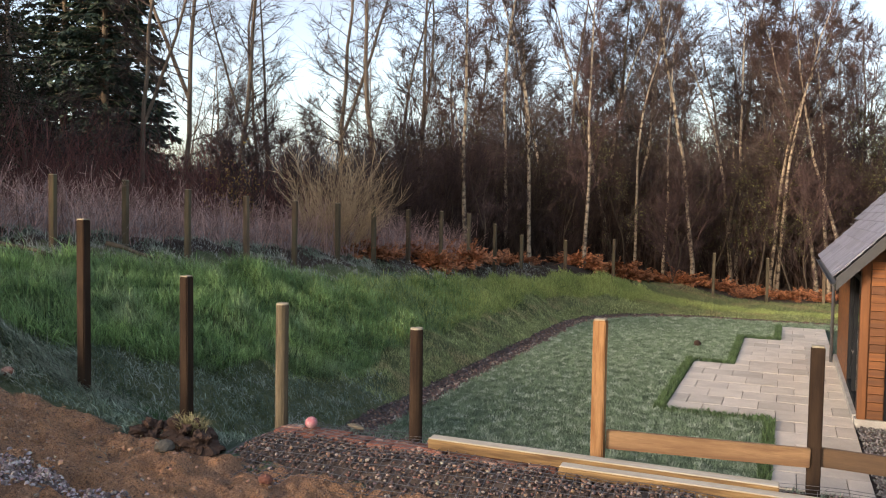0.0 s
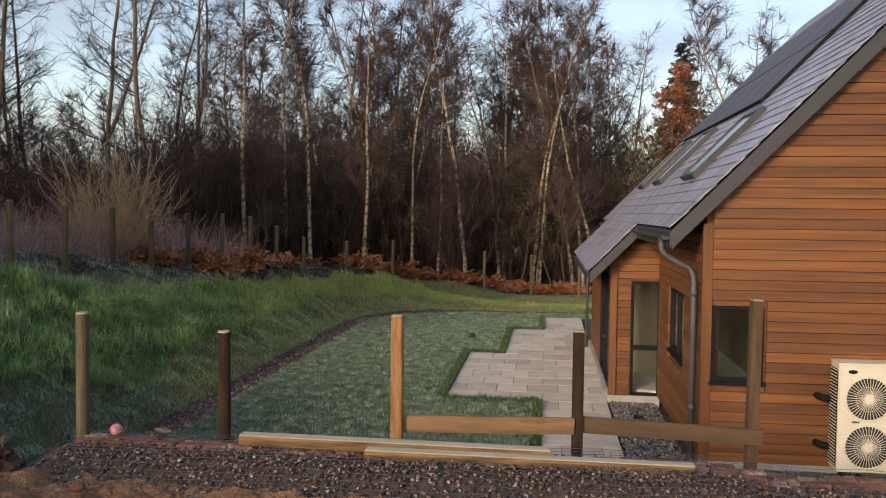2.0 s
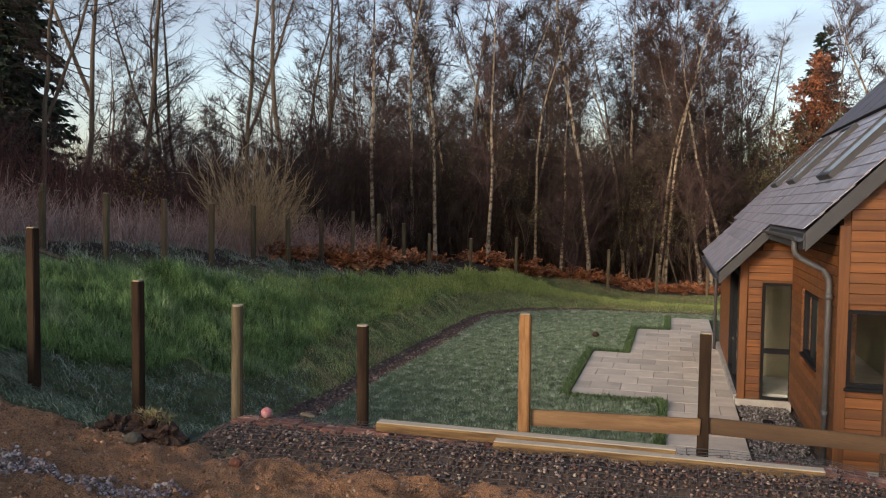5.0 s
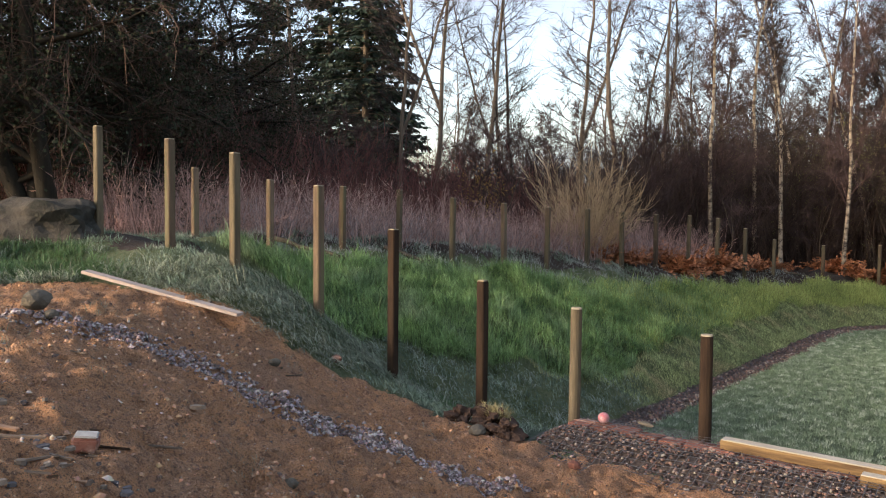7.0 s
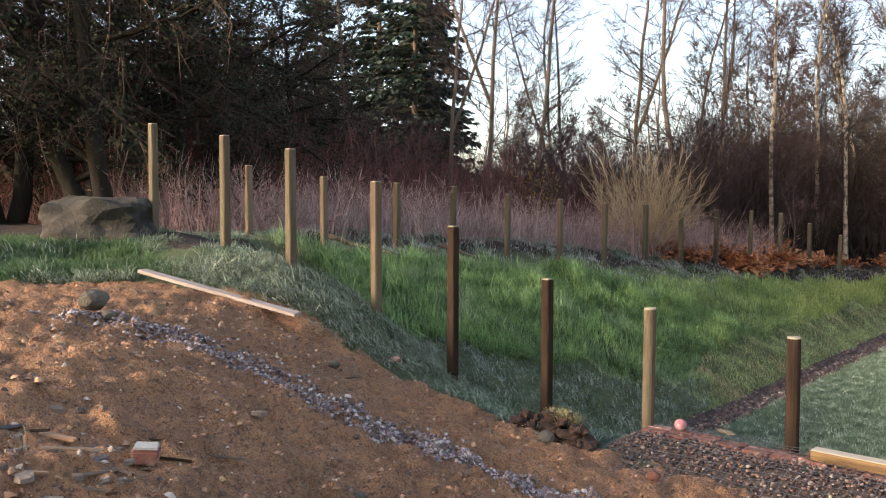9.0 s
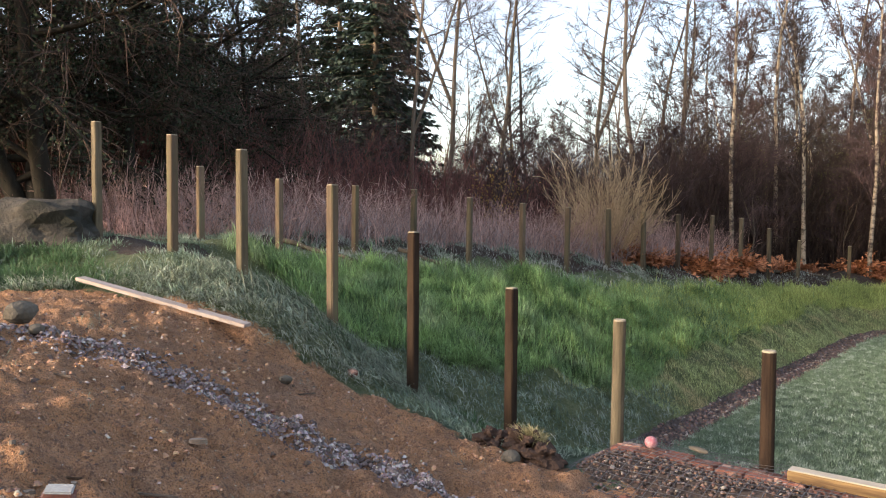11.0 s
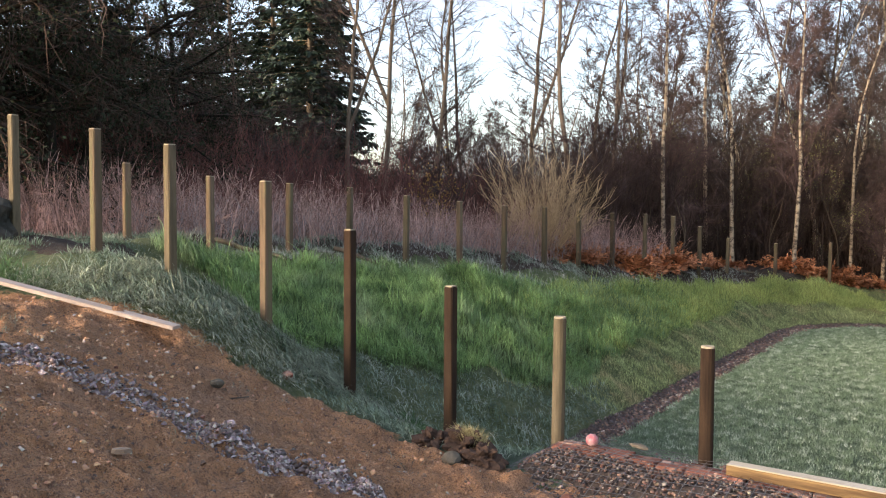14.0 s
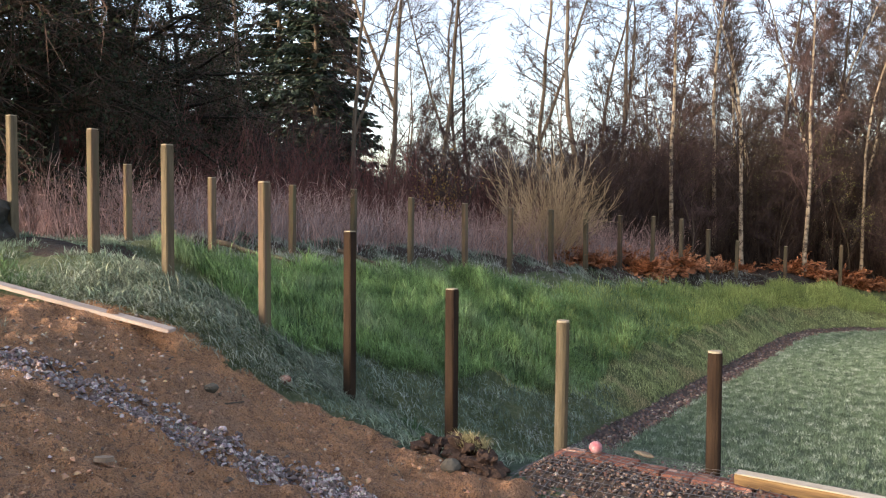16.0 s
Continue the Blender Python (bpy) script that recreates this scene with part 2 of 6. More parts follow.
def land(x, y):
    """The broad lie of the land: soil terrace, grass bank, lawn."""
    s = -0.64 * x - 0.77 * y
    top = 1.28 + 0.45 * np.log1p(np.exp(np.clip(1.5 * (s + 0.5), -30, 30))) / 1.5
    top = 2.55 - np.log1p(np.exp(np.clip(6 * (2.55 - top), -30, 30))) / 6
    top = top + 0.36 * sm((-x - 6.3) / 2) * sm((y - 3.6) / 2) + 0.1 * sm((-x - 8.8) / 2)
    bank = top * (1 - sm((y - 5.6) / 4.2))
    d = foot(x, y)
    k = 0.08 + 0.54 * sm((-x - 1) / 5) + 0.10 * sm((10 - y) / 4)
    dd = np.maximum(d, 0)
    cap = 2.85 - 0.85 * sm((y - 8) / 13) - 0.75 * sm((y - 20) / 9)
    hill = np.minimum(k * dd / (1 + dd / 16), cap) - 0.07 * np.minimum(np.maximum(dd - 10, 0), 30)
    hill = hill * (1 - 0.55 * sm((y - 25.5) / 4) * sm((x + 7.5) / 3.5))
    z = np.maximum(bank, hill)
    # humps and the hollow along the front fence
    for cx, cy, r, dz in ((-9.4, 5.2, 0.9, 0.10), (-8.3, 5.15, 0.85, 0.20), (-7.3, 5.7, 0.75, 0.19), (-5.35, 6.55, 0.8, -0.24)):
        z = z + dz * np.exp(-((x - cx) ** 2 + (y - cy) ** 2) / r ** 2)
    return z


def terrain(x, y):
    """Height of the ground with its lumps."""
    x, y = np.asarray(x, dtype=float), np.asarray(y, dtype=float)
    z = land(x, y)
    soil = np.clip(0.5 + (soil_edge(x) - y) / 0.5, 0, 1) * (np.abs(x) < 20)
    z = z + soil * (0.06 * noise_grid(x, y, 3.0, 1) + 0.10 * noise_grid(x, y, 9, 2) + 0.10 * noise_grid(x, y, 21, 3) + 0.07 * noise_grid(x, y, 44, 13))
    for k, c in enumerate((-0.5, 0.05, 0.5, 1.0, 1.35, 1.9, 2.4)):
        z = z - (0.035 + 0.03 * (k % 3 == 1)) * soil * np.exp(-((x * 0.5 + y - c + 0.1 * np.sin(x * 2 + k) + 0.05 * np.sin(x * 5.3 + 2 * k)) / 0.11) ** 2) * sm((x + 6.5) / 1.5)
    d = foot(x, y)
    rough = (1 - soil) * np.clip(d / 0.6, 0, 1) * (np.abs(x) < 20) * (0.3 + 0.7 * sm((y - 7) / 2.5)) * (0.25 + 0.75 * sm((-x - 4) / 3))
    z = z + rough * (0.26 * noise_grid(x, y, 1.9, 4) + 0.20 * noise_grid(x, y, 4.5, 19))
    z = z + (1 - soil) * np.clip(-d / 0.4, 0, 1) * (x < 1.0) * (y > 9) * (0.05 * noise_grid(x, y, 11, 27) + 0.03 * noise_grid(x, y, 5, 28))
    return z


def gz(x, y):
    return float(terrain(x, y))


# ---- ground ----
def ground_material():
    m = bpy.data.materials.new("ground")
    m.use_nodes = True
    N, L = m.node_tree.nodes, m.node_tree.links
    b = N["Principled BSDF"]
    b.inputs["Roughness"].default_value = 0.95
    geo = N.new("ShaderNodeNewGeometry")

    def tex(s, detail=6, rough=0.65):
        n = N.new("ShaderNodeTexNoise")
        n.inputs["Scale"].default_value, n.inputs["Detail"].default_value, n.inputs["Roughness"].default_value = s, detail, rough
        L.new(geo.outputs["Position"], n.inputs["Vector"])
        return n.outputs["Fac"]

    def rng(f, lo, hi, a=0.0, c=1.0):
        r = N.new("ShaderNodeMapRange")
        for i, v in enumerate((lo, hi, a, c)):
            r.inputs[i + 1].default_value = v
        L.new(f, r.inputs[0])
        return r.outputs[0]

    def mix(f, a, c):
        x = N.new("ShaderNodeMix")
        x.data_type = "RGBA"
        L.new(f, x.inputs[0])
        for i, v in ((6, a), (7, c)):
            if isinstance(v, tuple):
                x.inputs[i].default_value = (*v, 1)
            else:
                L.new(v, x.inputs[i])
        return x.outputs[2]

    def mask(name, wobble):
        at = N.new("ShaderNodeAttribute")
        at.attribute_name = name
        s = N.new("ShaderNodeMath")
        s.operation = "ADD"
        L.new(at.outputs["Fac"], s.inputs[0])
        L.new(wobble, s.inputs[1])
        return rng(s.outputs[0], 0.42, 0.58)
    n1, n2, n3, n4 = tex(0.9), tex(5), tex(26, 8, 0.7), tex(90, 4)
    w = rng(n2, 0.3, 0.7, -0.3, 0.3)
    n5 = tex(210, 3)
    soil = mix(rng(n2, 0.38, 0.62), (0.74, 0.365, 0.17), (0.50, 0.255, 0.135))
    soil = mix(rng(n1, 0.54, 0.63), soil, (0.50, 0.28, 0.165))
    soil = mix(rng(n3, 0.53, 0.62), soil, (0.25, 0.132, 0.08))
    soil = mix(rng(n3, 0.43, 0.36), soil, (0.74, 0.42, 0.23))
    soil = mix(rng(n4, 0.55, 0.62), soil, (0.22, 0.12, 0.075))
    soil = mix(rng(n4, 0.41, 0.36), soil, (0.74, 0.47, 0.29))
    soil = mix(rng(n5, 0.58, 0.64), soil, (0.20, 0.115, 0.074))
    lawn = mix(rng(n2, 0.35, 0.65), (0.06, 0.10, 0.055), (0.11, 0.16, 0.10))
    lawn = mix(rng(n3, 0.55, 0.7), lawn, (0.05, 0.08, 0.035))
    rough = mix(rng(n2, 0.35, 0.65), (0.085, 0.115, 0.045), (0.17, 0.195, 0.085))
    rough = mix(rng(n3, 0.46, 0.36), rough, (0.22, 0.25, 0.13))
    rough = mix(rng(n3, 0.55, 0.7), rough, (0.035, 0.06, 0.02))
    litter = mix(rng(n2, 0.35, 0.65), (0.040, 0.026, 0.020), (0.075, 0.045, 0.031))
    litter = mix(rng(n3, 0.58, 0.7), litter, (0.13, 0.105, 0.09))
    stone = mix(rng(n3, 0.4, 0.6), (0.17, 0.125, 0.105), (0.08, 0.06, 0.055))
    col = mix(mask("lawn", w), rough, lawn)
    col = mix(mask("litter", w), col, litter)
    col = mix(mask("path", rng(n2, 0.3, 0.7, -0.18, 0.18)), col, stone)
    col = mix(mask("soil", w), col, soil)
    L.new(col, b.inputs["Base Color"])
    bp = N.new("ShaderNodeBump")
    bp.inputs["Strength"].default_value, bp.inputs["Distance"].default_value = 1.0, 0.12
    hs = N.new("ShaderNodeMath")
    hs.operation = "ADD"
    L.new(n3, hs.inputs[0])
    L.new(n4, hs.inputs[1])
    L.new(hs.outputs[0], bp.inputs["Height"])
    L.new(bp.outputs[0], b.inputs["Normal"])
    return m


M_GROUND = ground_material()


def masks(X, Y):
    d = foot(X, Y)
    soil = np.clip(0.5 + (soil_edge(X) - Y) / 0.5, 0, 1)
    path = np.clip(0.5 + (0.24 - np.abs(d + 0.12)) / 0.16, 0, 1) * (Y > 8)
    lawn = np.clip(0.5 + (-d - 0.2) / 0.3, 0, 1) * (X > -6.5)
    litter = np.maximum(np.clip(0.5 + (d - fence_d(X, Y) + 0.25) / 0.6, 0, 1), np.clip((-X - 9.2) / 0.5, 0, 1) * np.clip((Y - 4.6) / 0.5, 0, 1) * np.clip((7.2 - Y) / 0.7, 0, 1)) * (Y > soil_edge(X))
    gravel = np.clip(0.5 + np.minimum(X - 1.05, 14.6 - Y) / 0.1, 0, 1) * (Y > 7) * (X < 14)
    return soil, np.maximum(path, gravel), lawn, litter


def build_ground():
    xs = np.concatenate([-16 - np.geomspace(0.4, 700, 26)[::-1], np.arange(-16, -8, 0.13), np.arange(-8, 1, 0.05), np.arange(1, 7.01, 0.13), 7 + np.geomspace(0.4, 700, 22)])
    ys = np.concatenate([-3 - np.geomspace(0.4, 300, 18)[::-1], np.arange(-3, 0.4, 0.09), np.arange(0.4, 5.6, 0.045), np.arange(5.6, 9, 0.09), np.arange(9, 34.01, 0.17), 34 + np.geomspace(0.5, 900, 26)])
    X, Y = np.meshgrid(xs, ys)
    Z = terrain(X, Y)
    soil, path, lawn, litter = masks(X, Y)
    Z -= path * 0.02
    Z -= 0.06 * ((X > -1.9) & (X < 14) & (Y > 10.3) & (Y < 25.9) & (lawn > 0.5) & ((X > -0.1) | ((Y > 14.1) & (Y < 18.9)) | ((Y > 14.1) & (Y < 23.0) & (X > -1.0))))
    ny, nx = X.shape
    idx = np.arange(nx * ny).reshape(ny, nx)
    quads = np.stack([idx[:-1, :-1], idx[:-1, 1:], idx[1:, 1:], idx[1:, :-1]], -1).reshape(-1, 4)
    me = bpy.data.meshes.new("ground")
    me.vertices.add(nx * ny)
    me.vertices.foreach_set("co", np.stack([X, Y, Z], -1).astype(np.float32).ravel())
    me.loops.add(len(quads) * 4)
    me.loops.foreach_set("vertex_index", quads.astype(np.int32).ravel())
    me.polygons.add(len(quads))
    me.polygons.foreach_set("loop_start", np.arange(len(quads), dtype=np.int32) * 4)
    me.update(calc_edges=True)
    for name, a in (("soil", soil), ("path", path), ("lawn", lawn), ("litter", litter)):
        me.attributes.new(name, "FLOAT", "POINT").data.foreach_set("value", a.astype(np.float32).ravel())
    me.materials.append(M_GROUND)
    me.shade_smooth()
    return tagged(new("ground", me), "bare brown soil, frosted lawn, green grass bank and leaf litter", "ground", kind="structure")


build_ground()


# ---- house ----
# main block x 1.95 to 11.4, y 10.28 to 22.4; roof pitch PITCH, cat-slide over y 14 to 21
WX, GY, BX, BY = 1.95, 10.28, 11.35, 22.4
PITCH = math.atan2(6.16 - 3.10, 4.59 - 1.58)
RX, EZ = 6.65, 3.16
SL = math.tan(PITCH)


def roof_z(x):
    return EZ + (x - 1.48) * SL


def house():
    h = thing("house", "timber house clad in orange-brown cedar boards with a slate roof", "house", at=(WX, GY, 0))
    inv = Matrix.Translation((-WX, -GY, 0))

    def hp(name, bm, material, parent=None, label=""):
        if parent is None:
            bm.transform(inv)
            return part(name, bm, material, h, label)
        bm.transform(inv)
        return part(name, bm, material, parent, label)
    T = 0.22
    # openings of the gable: narrow window and double window
    wins = [(2.05, 2.70, 1.23, 2.20), (4.96, 5.66, 1.05, 2.20)]

    def wall_block(x0, x1, y0, y1, z0, z1):
        return hp("wall", boxm(x0, x1, y0, y1, z0, z1), M_CEDAR)
    # gable core behind the boards, built round the openings
    gy = GY + 0.03
    xs = [WX + 0.02, 2.05, 2.70, 4.96, 5.66, BX]
    for i in range(5):
        o = next((w for w in wins if abs(w[0] - xs[i]) < 1e-6), None)
        if o:
            wall_block(xs[i], xs[i + 1], gy, gy + T, 0.1, o[2])
            wall_block(xs[i], xs[i + 1], gy, gy + T, o[3], 2.6)
        else:
            wall_block(xs[i], xs[i + 1], gy, gy + T, 0.1, 2.6)
    bm = bmesh.new()
    prof = [(WX + 0.02, 2.6), (BX, 2.6), (BX, roof_z(WX) - 0.1), (RX, roof_z(RX) - 0.2), (WX + 0.02, roof_z(WX) - 0.2)]
    for y in (gy, gy + T):
        bm.faces.new([bm.verts.new((x, y, z)) for x, z in prof])
    bm.faces.ensure_lookup_table()
    vs = list(bm.verts)
    for k in range(5):
        bm.faces.new((vs[k], vs[(k + 1) % 5], vs[5 + (k + 1) % 5], vs[5 + k]))
    hp("gable", bm, M_CEDAR)
    bm = bmesh.new()
    for y in (BY - T, BY):
        bm.faces.new([bm.verts.new((x, y, z)) for x, z in prof])
    vs = list(bm.verts)
    for k in range(5):
        bm.faces.new((vs[k], vs[(k + 1) % 5], vs[5 + (k + 1) % 5], vs[5 + k]))
    hp("gable", bm, M_CEDAR)
    wall_block(WX + 0.02, BX, BY - T, BY, 0.1, 2.6)
    wall_block(BX - T, BX, gy + T, BY - T, 0.1, 3.0)
    # west wall with its window, y 11.75 to 13.2
    wx = WX + 0.03
    for y0, y1, z0, z1 in ((GY + T + 0.03, 11.75, 0.1, 3.2), (13.2, 14.5, 0.1, 3.2), (11.75, 13.2, 0.1, 1.18), (11.75, 13.2, 2.17, 3.2), (20.7, BY - T, 0.1, 3.2)):
        wall_block(wx, wx + T, y0, y1, z0, z1)
    # porch room under the cat-slide: front wall y 14.41, west side x 1.08
    for x0, x1, z0, z1 in ((1.12, 1.46, 0.1, 2.62), (1.46, 1.97, 2.16, 2.95)):
        wall_block(x0, x1, 14.43, 14.43 + T, z0, z1)
    wall_block(1.10, 1.10 + 0.15, 14.65, 14.9, 0.1, 2.55)
    wall_block(1.10, 1.10 + 0.15, 17.4, 20.7, 0.1, 2.55)
    wall_block(1.25, 2.2, 20.5, 20.7, 0.1, 2.6)
    hp("room_floor", boxm(2.2, BX - T, gy + T, BY - T, 0.1, 0.16), M_CONCRETE)
    hp("room_floor", boxm(1.25, 2.19, 14.66, 20.5, 0.1, 0.16), M_CONCRETE)
    hp("room_wall", boxm(1.26, 2.19, 16.3, 16.4, 0.16, 2.5), M_CREAM_WALL)
    hp("room_wall", boxm(4.0, 4.1, gy + T, BY - T, 0.16, 3.1), M_ROOM)
    hp("room_ceiling", boxm(2.2, BX - T, gy + T, BY - T, 2.62, 2.7), M_ROOM)
    hp("plinth", boxm(WX - 0.02, BX + 0.02, GY - 0.02, GY + 0.2, -0.1, 0.19), M_CONCRETE, label="pale concrete plinth")
    hp("plinth", boxm(1.05, 1.97, 14.36, 14.6, -0.1, 0.1), M_CONCRETE, label="pale concrete plinth")
    hp("plinth", boxm(1.03, 1.2, 14.6, 20.7, -0.1, 0.12), M_CONCRETE, label="pale concrete plinth")
    # cladding boards, each a piece
    rnd = random.Random(4)
    cache = {}

    def board(x0, x1, z0, z1, y, up=False):
        key = (round(x1 - x0, 2), round(z1 - z0, 3), up)
        if key not in cache:
            w, t = x1 - x0, z1 - z0
            bm = bmesh.new()
            v = [bm.verts.new(p) for p in ((0, -0.021, 0.002), (w, -0.021, 0.002), (w, -0.017, t - 0.003), (0, -0.017, t - 0.003), (0, 0.03, 0), (w, 0.03, 0), (w, 0.03, t), (0, 0.03, t))]
            for f in ((0, 1, 2, 3), (1, 5, 6, 2), (4, 0, 3, 7), (3, 2, 6, 7), (4, 5, 1, 0)):
                bm.faces.new([v[i] for i in f])
            cache[key] = mesh_of(bm, "board", M_CEDAR_V if up else M_CEDAR)
        ob = part("board", cache[key], None, h)
        ob.location = (x0 - WX, y - GY, z0)
        return ob
    z, step = 0.19, 0.1305
    while z < roof_z(4.9) - 0.3:
        zt = z + step - 0.004
        lo = max(WX + 0.1, 1.48 + (zt - EZ + 0.12) / SL) if zt > 2.9 else WX + 0.1
        spans = [(lo, 4.93)]
        if z + step > wins[0][2] - 0.03 and z < wins[0][3] + 0.03:
            spans = [(lo, wins[0][0] - 0.03), (wins[0][1] + 0.03, 4.93)]
        for a, b in spans:
            if b - a > 0.02:
                board(a, b, z, zt, GY)
        z += step
    x = 4.96
    while x < 11.2:
        top = min(roof_z(x), 2 * roof_z(RX) - roof_z(x + 0.14)) - 0.25
        if x < 5.66:
            board(x, x + 0.128, 0.19, wins[1][2] - 0.03, GY, True)
            board(x, x + 0.128, wins[1][3] + 0.03, top, GY, True)
        else:
            board(x, x + 0.128, 0.19, top, GY, True)
        x += 0.1335
    hp("corner_board", boxm(WX - 0.03, WX + 0.095, GY - 0.035, GY + 0.06, 0.19, 3.25, 0.004), M_CEDAR_V)
    # boards of the side wall and the porch front
    def side_board(y0, y1, z0, z1, xx):
        key = ("s", round(y1 - y0, 2), round(z1 - z0, 3))
        if key not in cache:
            w, t = y1 - y0, z1 - z0
            bm = bmesh.new()
            v = [bm.verts.new(p) for p in ((-0.021, 0, 0.002), (-0.021, w, 0.002), (-0.017, w, t - 0.003), (-0.017, 0, t - 0.003), (0.03, 0, 0), (0.03, w, 0), (0.03, w, t), (0.03, 0, t))]
            for f in ((0, 3, 2, 1), (1, 2, 6, 5), (4, 7, 3, 0), (3, 7, 6, 2), (4, 0, 1, 5)):
                bm.faces.new([v[i] for i in f])
            cache[key] = mesh_of(bm, "board", M_CEDAR)
        ob = part("board", cache[key], None, h)
        ob.location = (xx - WX, y0 - GY, z0)
    z = 0.12
    while z < 3.1:
        zt = z + step - 0.004
        if zt > 1.15 and z < 2.19:
            side_board(GY + 0.06, 11.72, z, zt, WX)
            side_board(13.23, 14.4, z, zt, WX)
        else:
            side_board(GY + 0.06, 14.4, z, zt, WX)
        if z > 2.16:
            board(1.22, 1.93, z, zt, 14.41) if z < 2.6 else board(1.22 + (z - 2.5) / SL, 1.93, z, zt, 14.41)
        else:
            board(1.22, 1.44, z, zt, 14.41)
        z += step
    hp("corner_board", boxm(1.08, 1.2, 14.375, 14.48, 0.1, 2.62, 0.004), M_CEDAR_V)
    hp("corner_board", boxm(1.10, 1.16, 17.3, 17.4, 0.1, 2.5, 0.004), M_CEDAR_V)
    # roofs: two slopes with thickness, then the cat-slide
    def slope(x0, x1, y0, y1, name, drop=0.0, th=0.14):
        bm = bmesh.new()
        p = [(x0, roof_z(x0)), (x1, roof_z(x1)), (x1, roof_z(x1) - th / math.cos(PITCH)), (x0, roof_z(x0) - th / math.cos(PITCH))]
        a = [bm.verts.new((x, y0, z - 0.02)) for x, z in p]
        b = [bm.verts.new((x, y1, z - 0.02)) for x, z in p]
        bm.faces.new(a)
        bm.faces.new(b[::-1])
        for k in range(4):
            bm.faces.new((a[k], b[k], b[(k + 1) % 4], a[(k + 1) % 4]))
        return hp(name, bm, M_GREY)
    slope(1.48, RX, GY - 0.18, BY + 0.18, "roof")
    slope(0.70, 1.478, 13.98, 21.0, "roof")
    bm = bmesh.new()
    e = 2 * RX - 1.48
    p = [(RX, roof_z(RX) - 0.02), (e, EZ - 0.02), (e, EZ - 0.22), (RX, roof_z(RX) - 0.22)]
    a = [bm.verts.new((x, GY - 0.18, z)) for x, z in p]
    b = [bm.verts.new((x, BY + 0.18, z)) for x, z in p]
    bm.faces.new(a)
    bm.faces.new(b[::-1])
    for k in range(4):
        bm.faces.new((a[k], b[k], b[(k + 1) % 4], a[(k + 1) % 4]))
    hp("roof", bm, M_GREY)
    # bargeboards
    def barge(x0, x1, y, depth=0.26):
        bm = bmesh.new()
        p = [(x0, roof_z(x0) - 0.015), (x1, roof_z(x1) - 0.015), (x1, roof_z(x1) - depth), (x0, roof_z(x0) - depth)]
        a = [bm.verts.new((x, y, z)) for x, z in p]
        b = [bm.verts.new((x, y + 0.03, z)) for x, z in p]
        bm.faces.new(a)
        bm.faces.new(b[::-1])
        for k in range(4):
            bm.faces.new((a[k], b[k], b[(k + 1) % 4], a[(k + 1) % 4]))
        hp("bargeboard", bm, M_GREY, label="dark grey bargeboard")
    barge(1.50, RX, GY - 0.215)
    barge(0.72, 1.72, 13.945, 0.22)
    return h, hp


HOUSE, hp = house()


def glazing(name, parent_pose, w, hgt, bars=(), cill=True, depth=0.07, border=0.045):
    """A window unit in its own plane: x along, z up, facing -y."""
    g = new(name)
    g.parent = HOUSE
    g.matrix_basis = parent_pose
    bm = bmesh.new()
    for x0, x1, z0, z1 in ((0, border, 0, hgt), (w - border, w, 0, hgt), (border, w - border, 0, border), (border, w - border, hgt - border, hgt)):
        box(bm, x0, x1, -0.02, depth, z0, z1)
    for kind, p in bars:
        if kind == "h":
            box(bm, border, w - border, -0.015, depth, p - 0.04, p + 0.04)
        else:
            box(bm, p - 0.035, p + 0.035, -0.015, depth, border, hgt - border)
    part("window_frame", bm, M_FRAME, g)
    pane = part("pane", boxm(border, w - border, 0.02, 0.03, border, hgt - border), M_GLASS, g)
    pane.visible_shadow = False
    if cill:
        part("window_sill", boxm(-0.03, w + 0.03, -0.07, 0.0, -0.045, 0.0, 0.006), M_FRAME, g)
    return g


def glass_material():
    m = bpy.data.materials.new("window_glass")
    m.use_nodes = True
    b = m.node_tree.nodes["Principled BSDF"]
    b.inputs["Base Color"].default_value = (0.9, 0.95, 0.95, 1)
    b.inputs["Roughness"].default_value, b.inputs["IOR"].default_value = 0.02, 1.45
    b.inputs["Transmission Weight"].default_value = 1.0
    return m


M_GLASS = glass_material()
glazing("window", pose(2.05 - WX, 0.02, 1.23), 0.65, 0.97)
glazing("window", pose(4.96 - WX, 0.02, 1.05), 0.70, 1.15, (("v", 0.3),))
glazing("window", pose(0.03, 13.2 - GY, 1.18, 0, 0, -90), 1.45, 0.99, (("v", 0.72),))
glazing("glazed_panel", pose(1.46 - WX, 14.43 - GY, 0.1), 0.51, 2.06, (("h", 0.86),), cill=False)
glazing("patio_door", pose(1.12 - WX, 17.3 - GY, 0.12, 0, 0, -90), 2.4, 2.2, (("v", 1.2),), cill=False, border=0.09)


# ---- fence posts ----
POST_MESH = {}


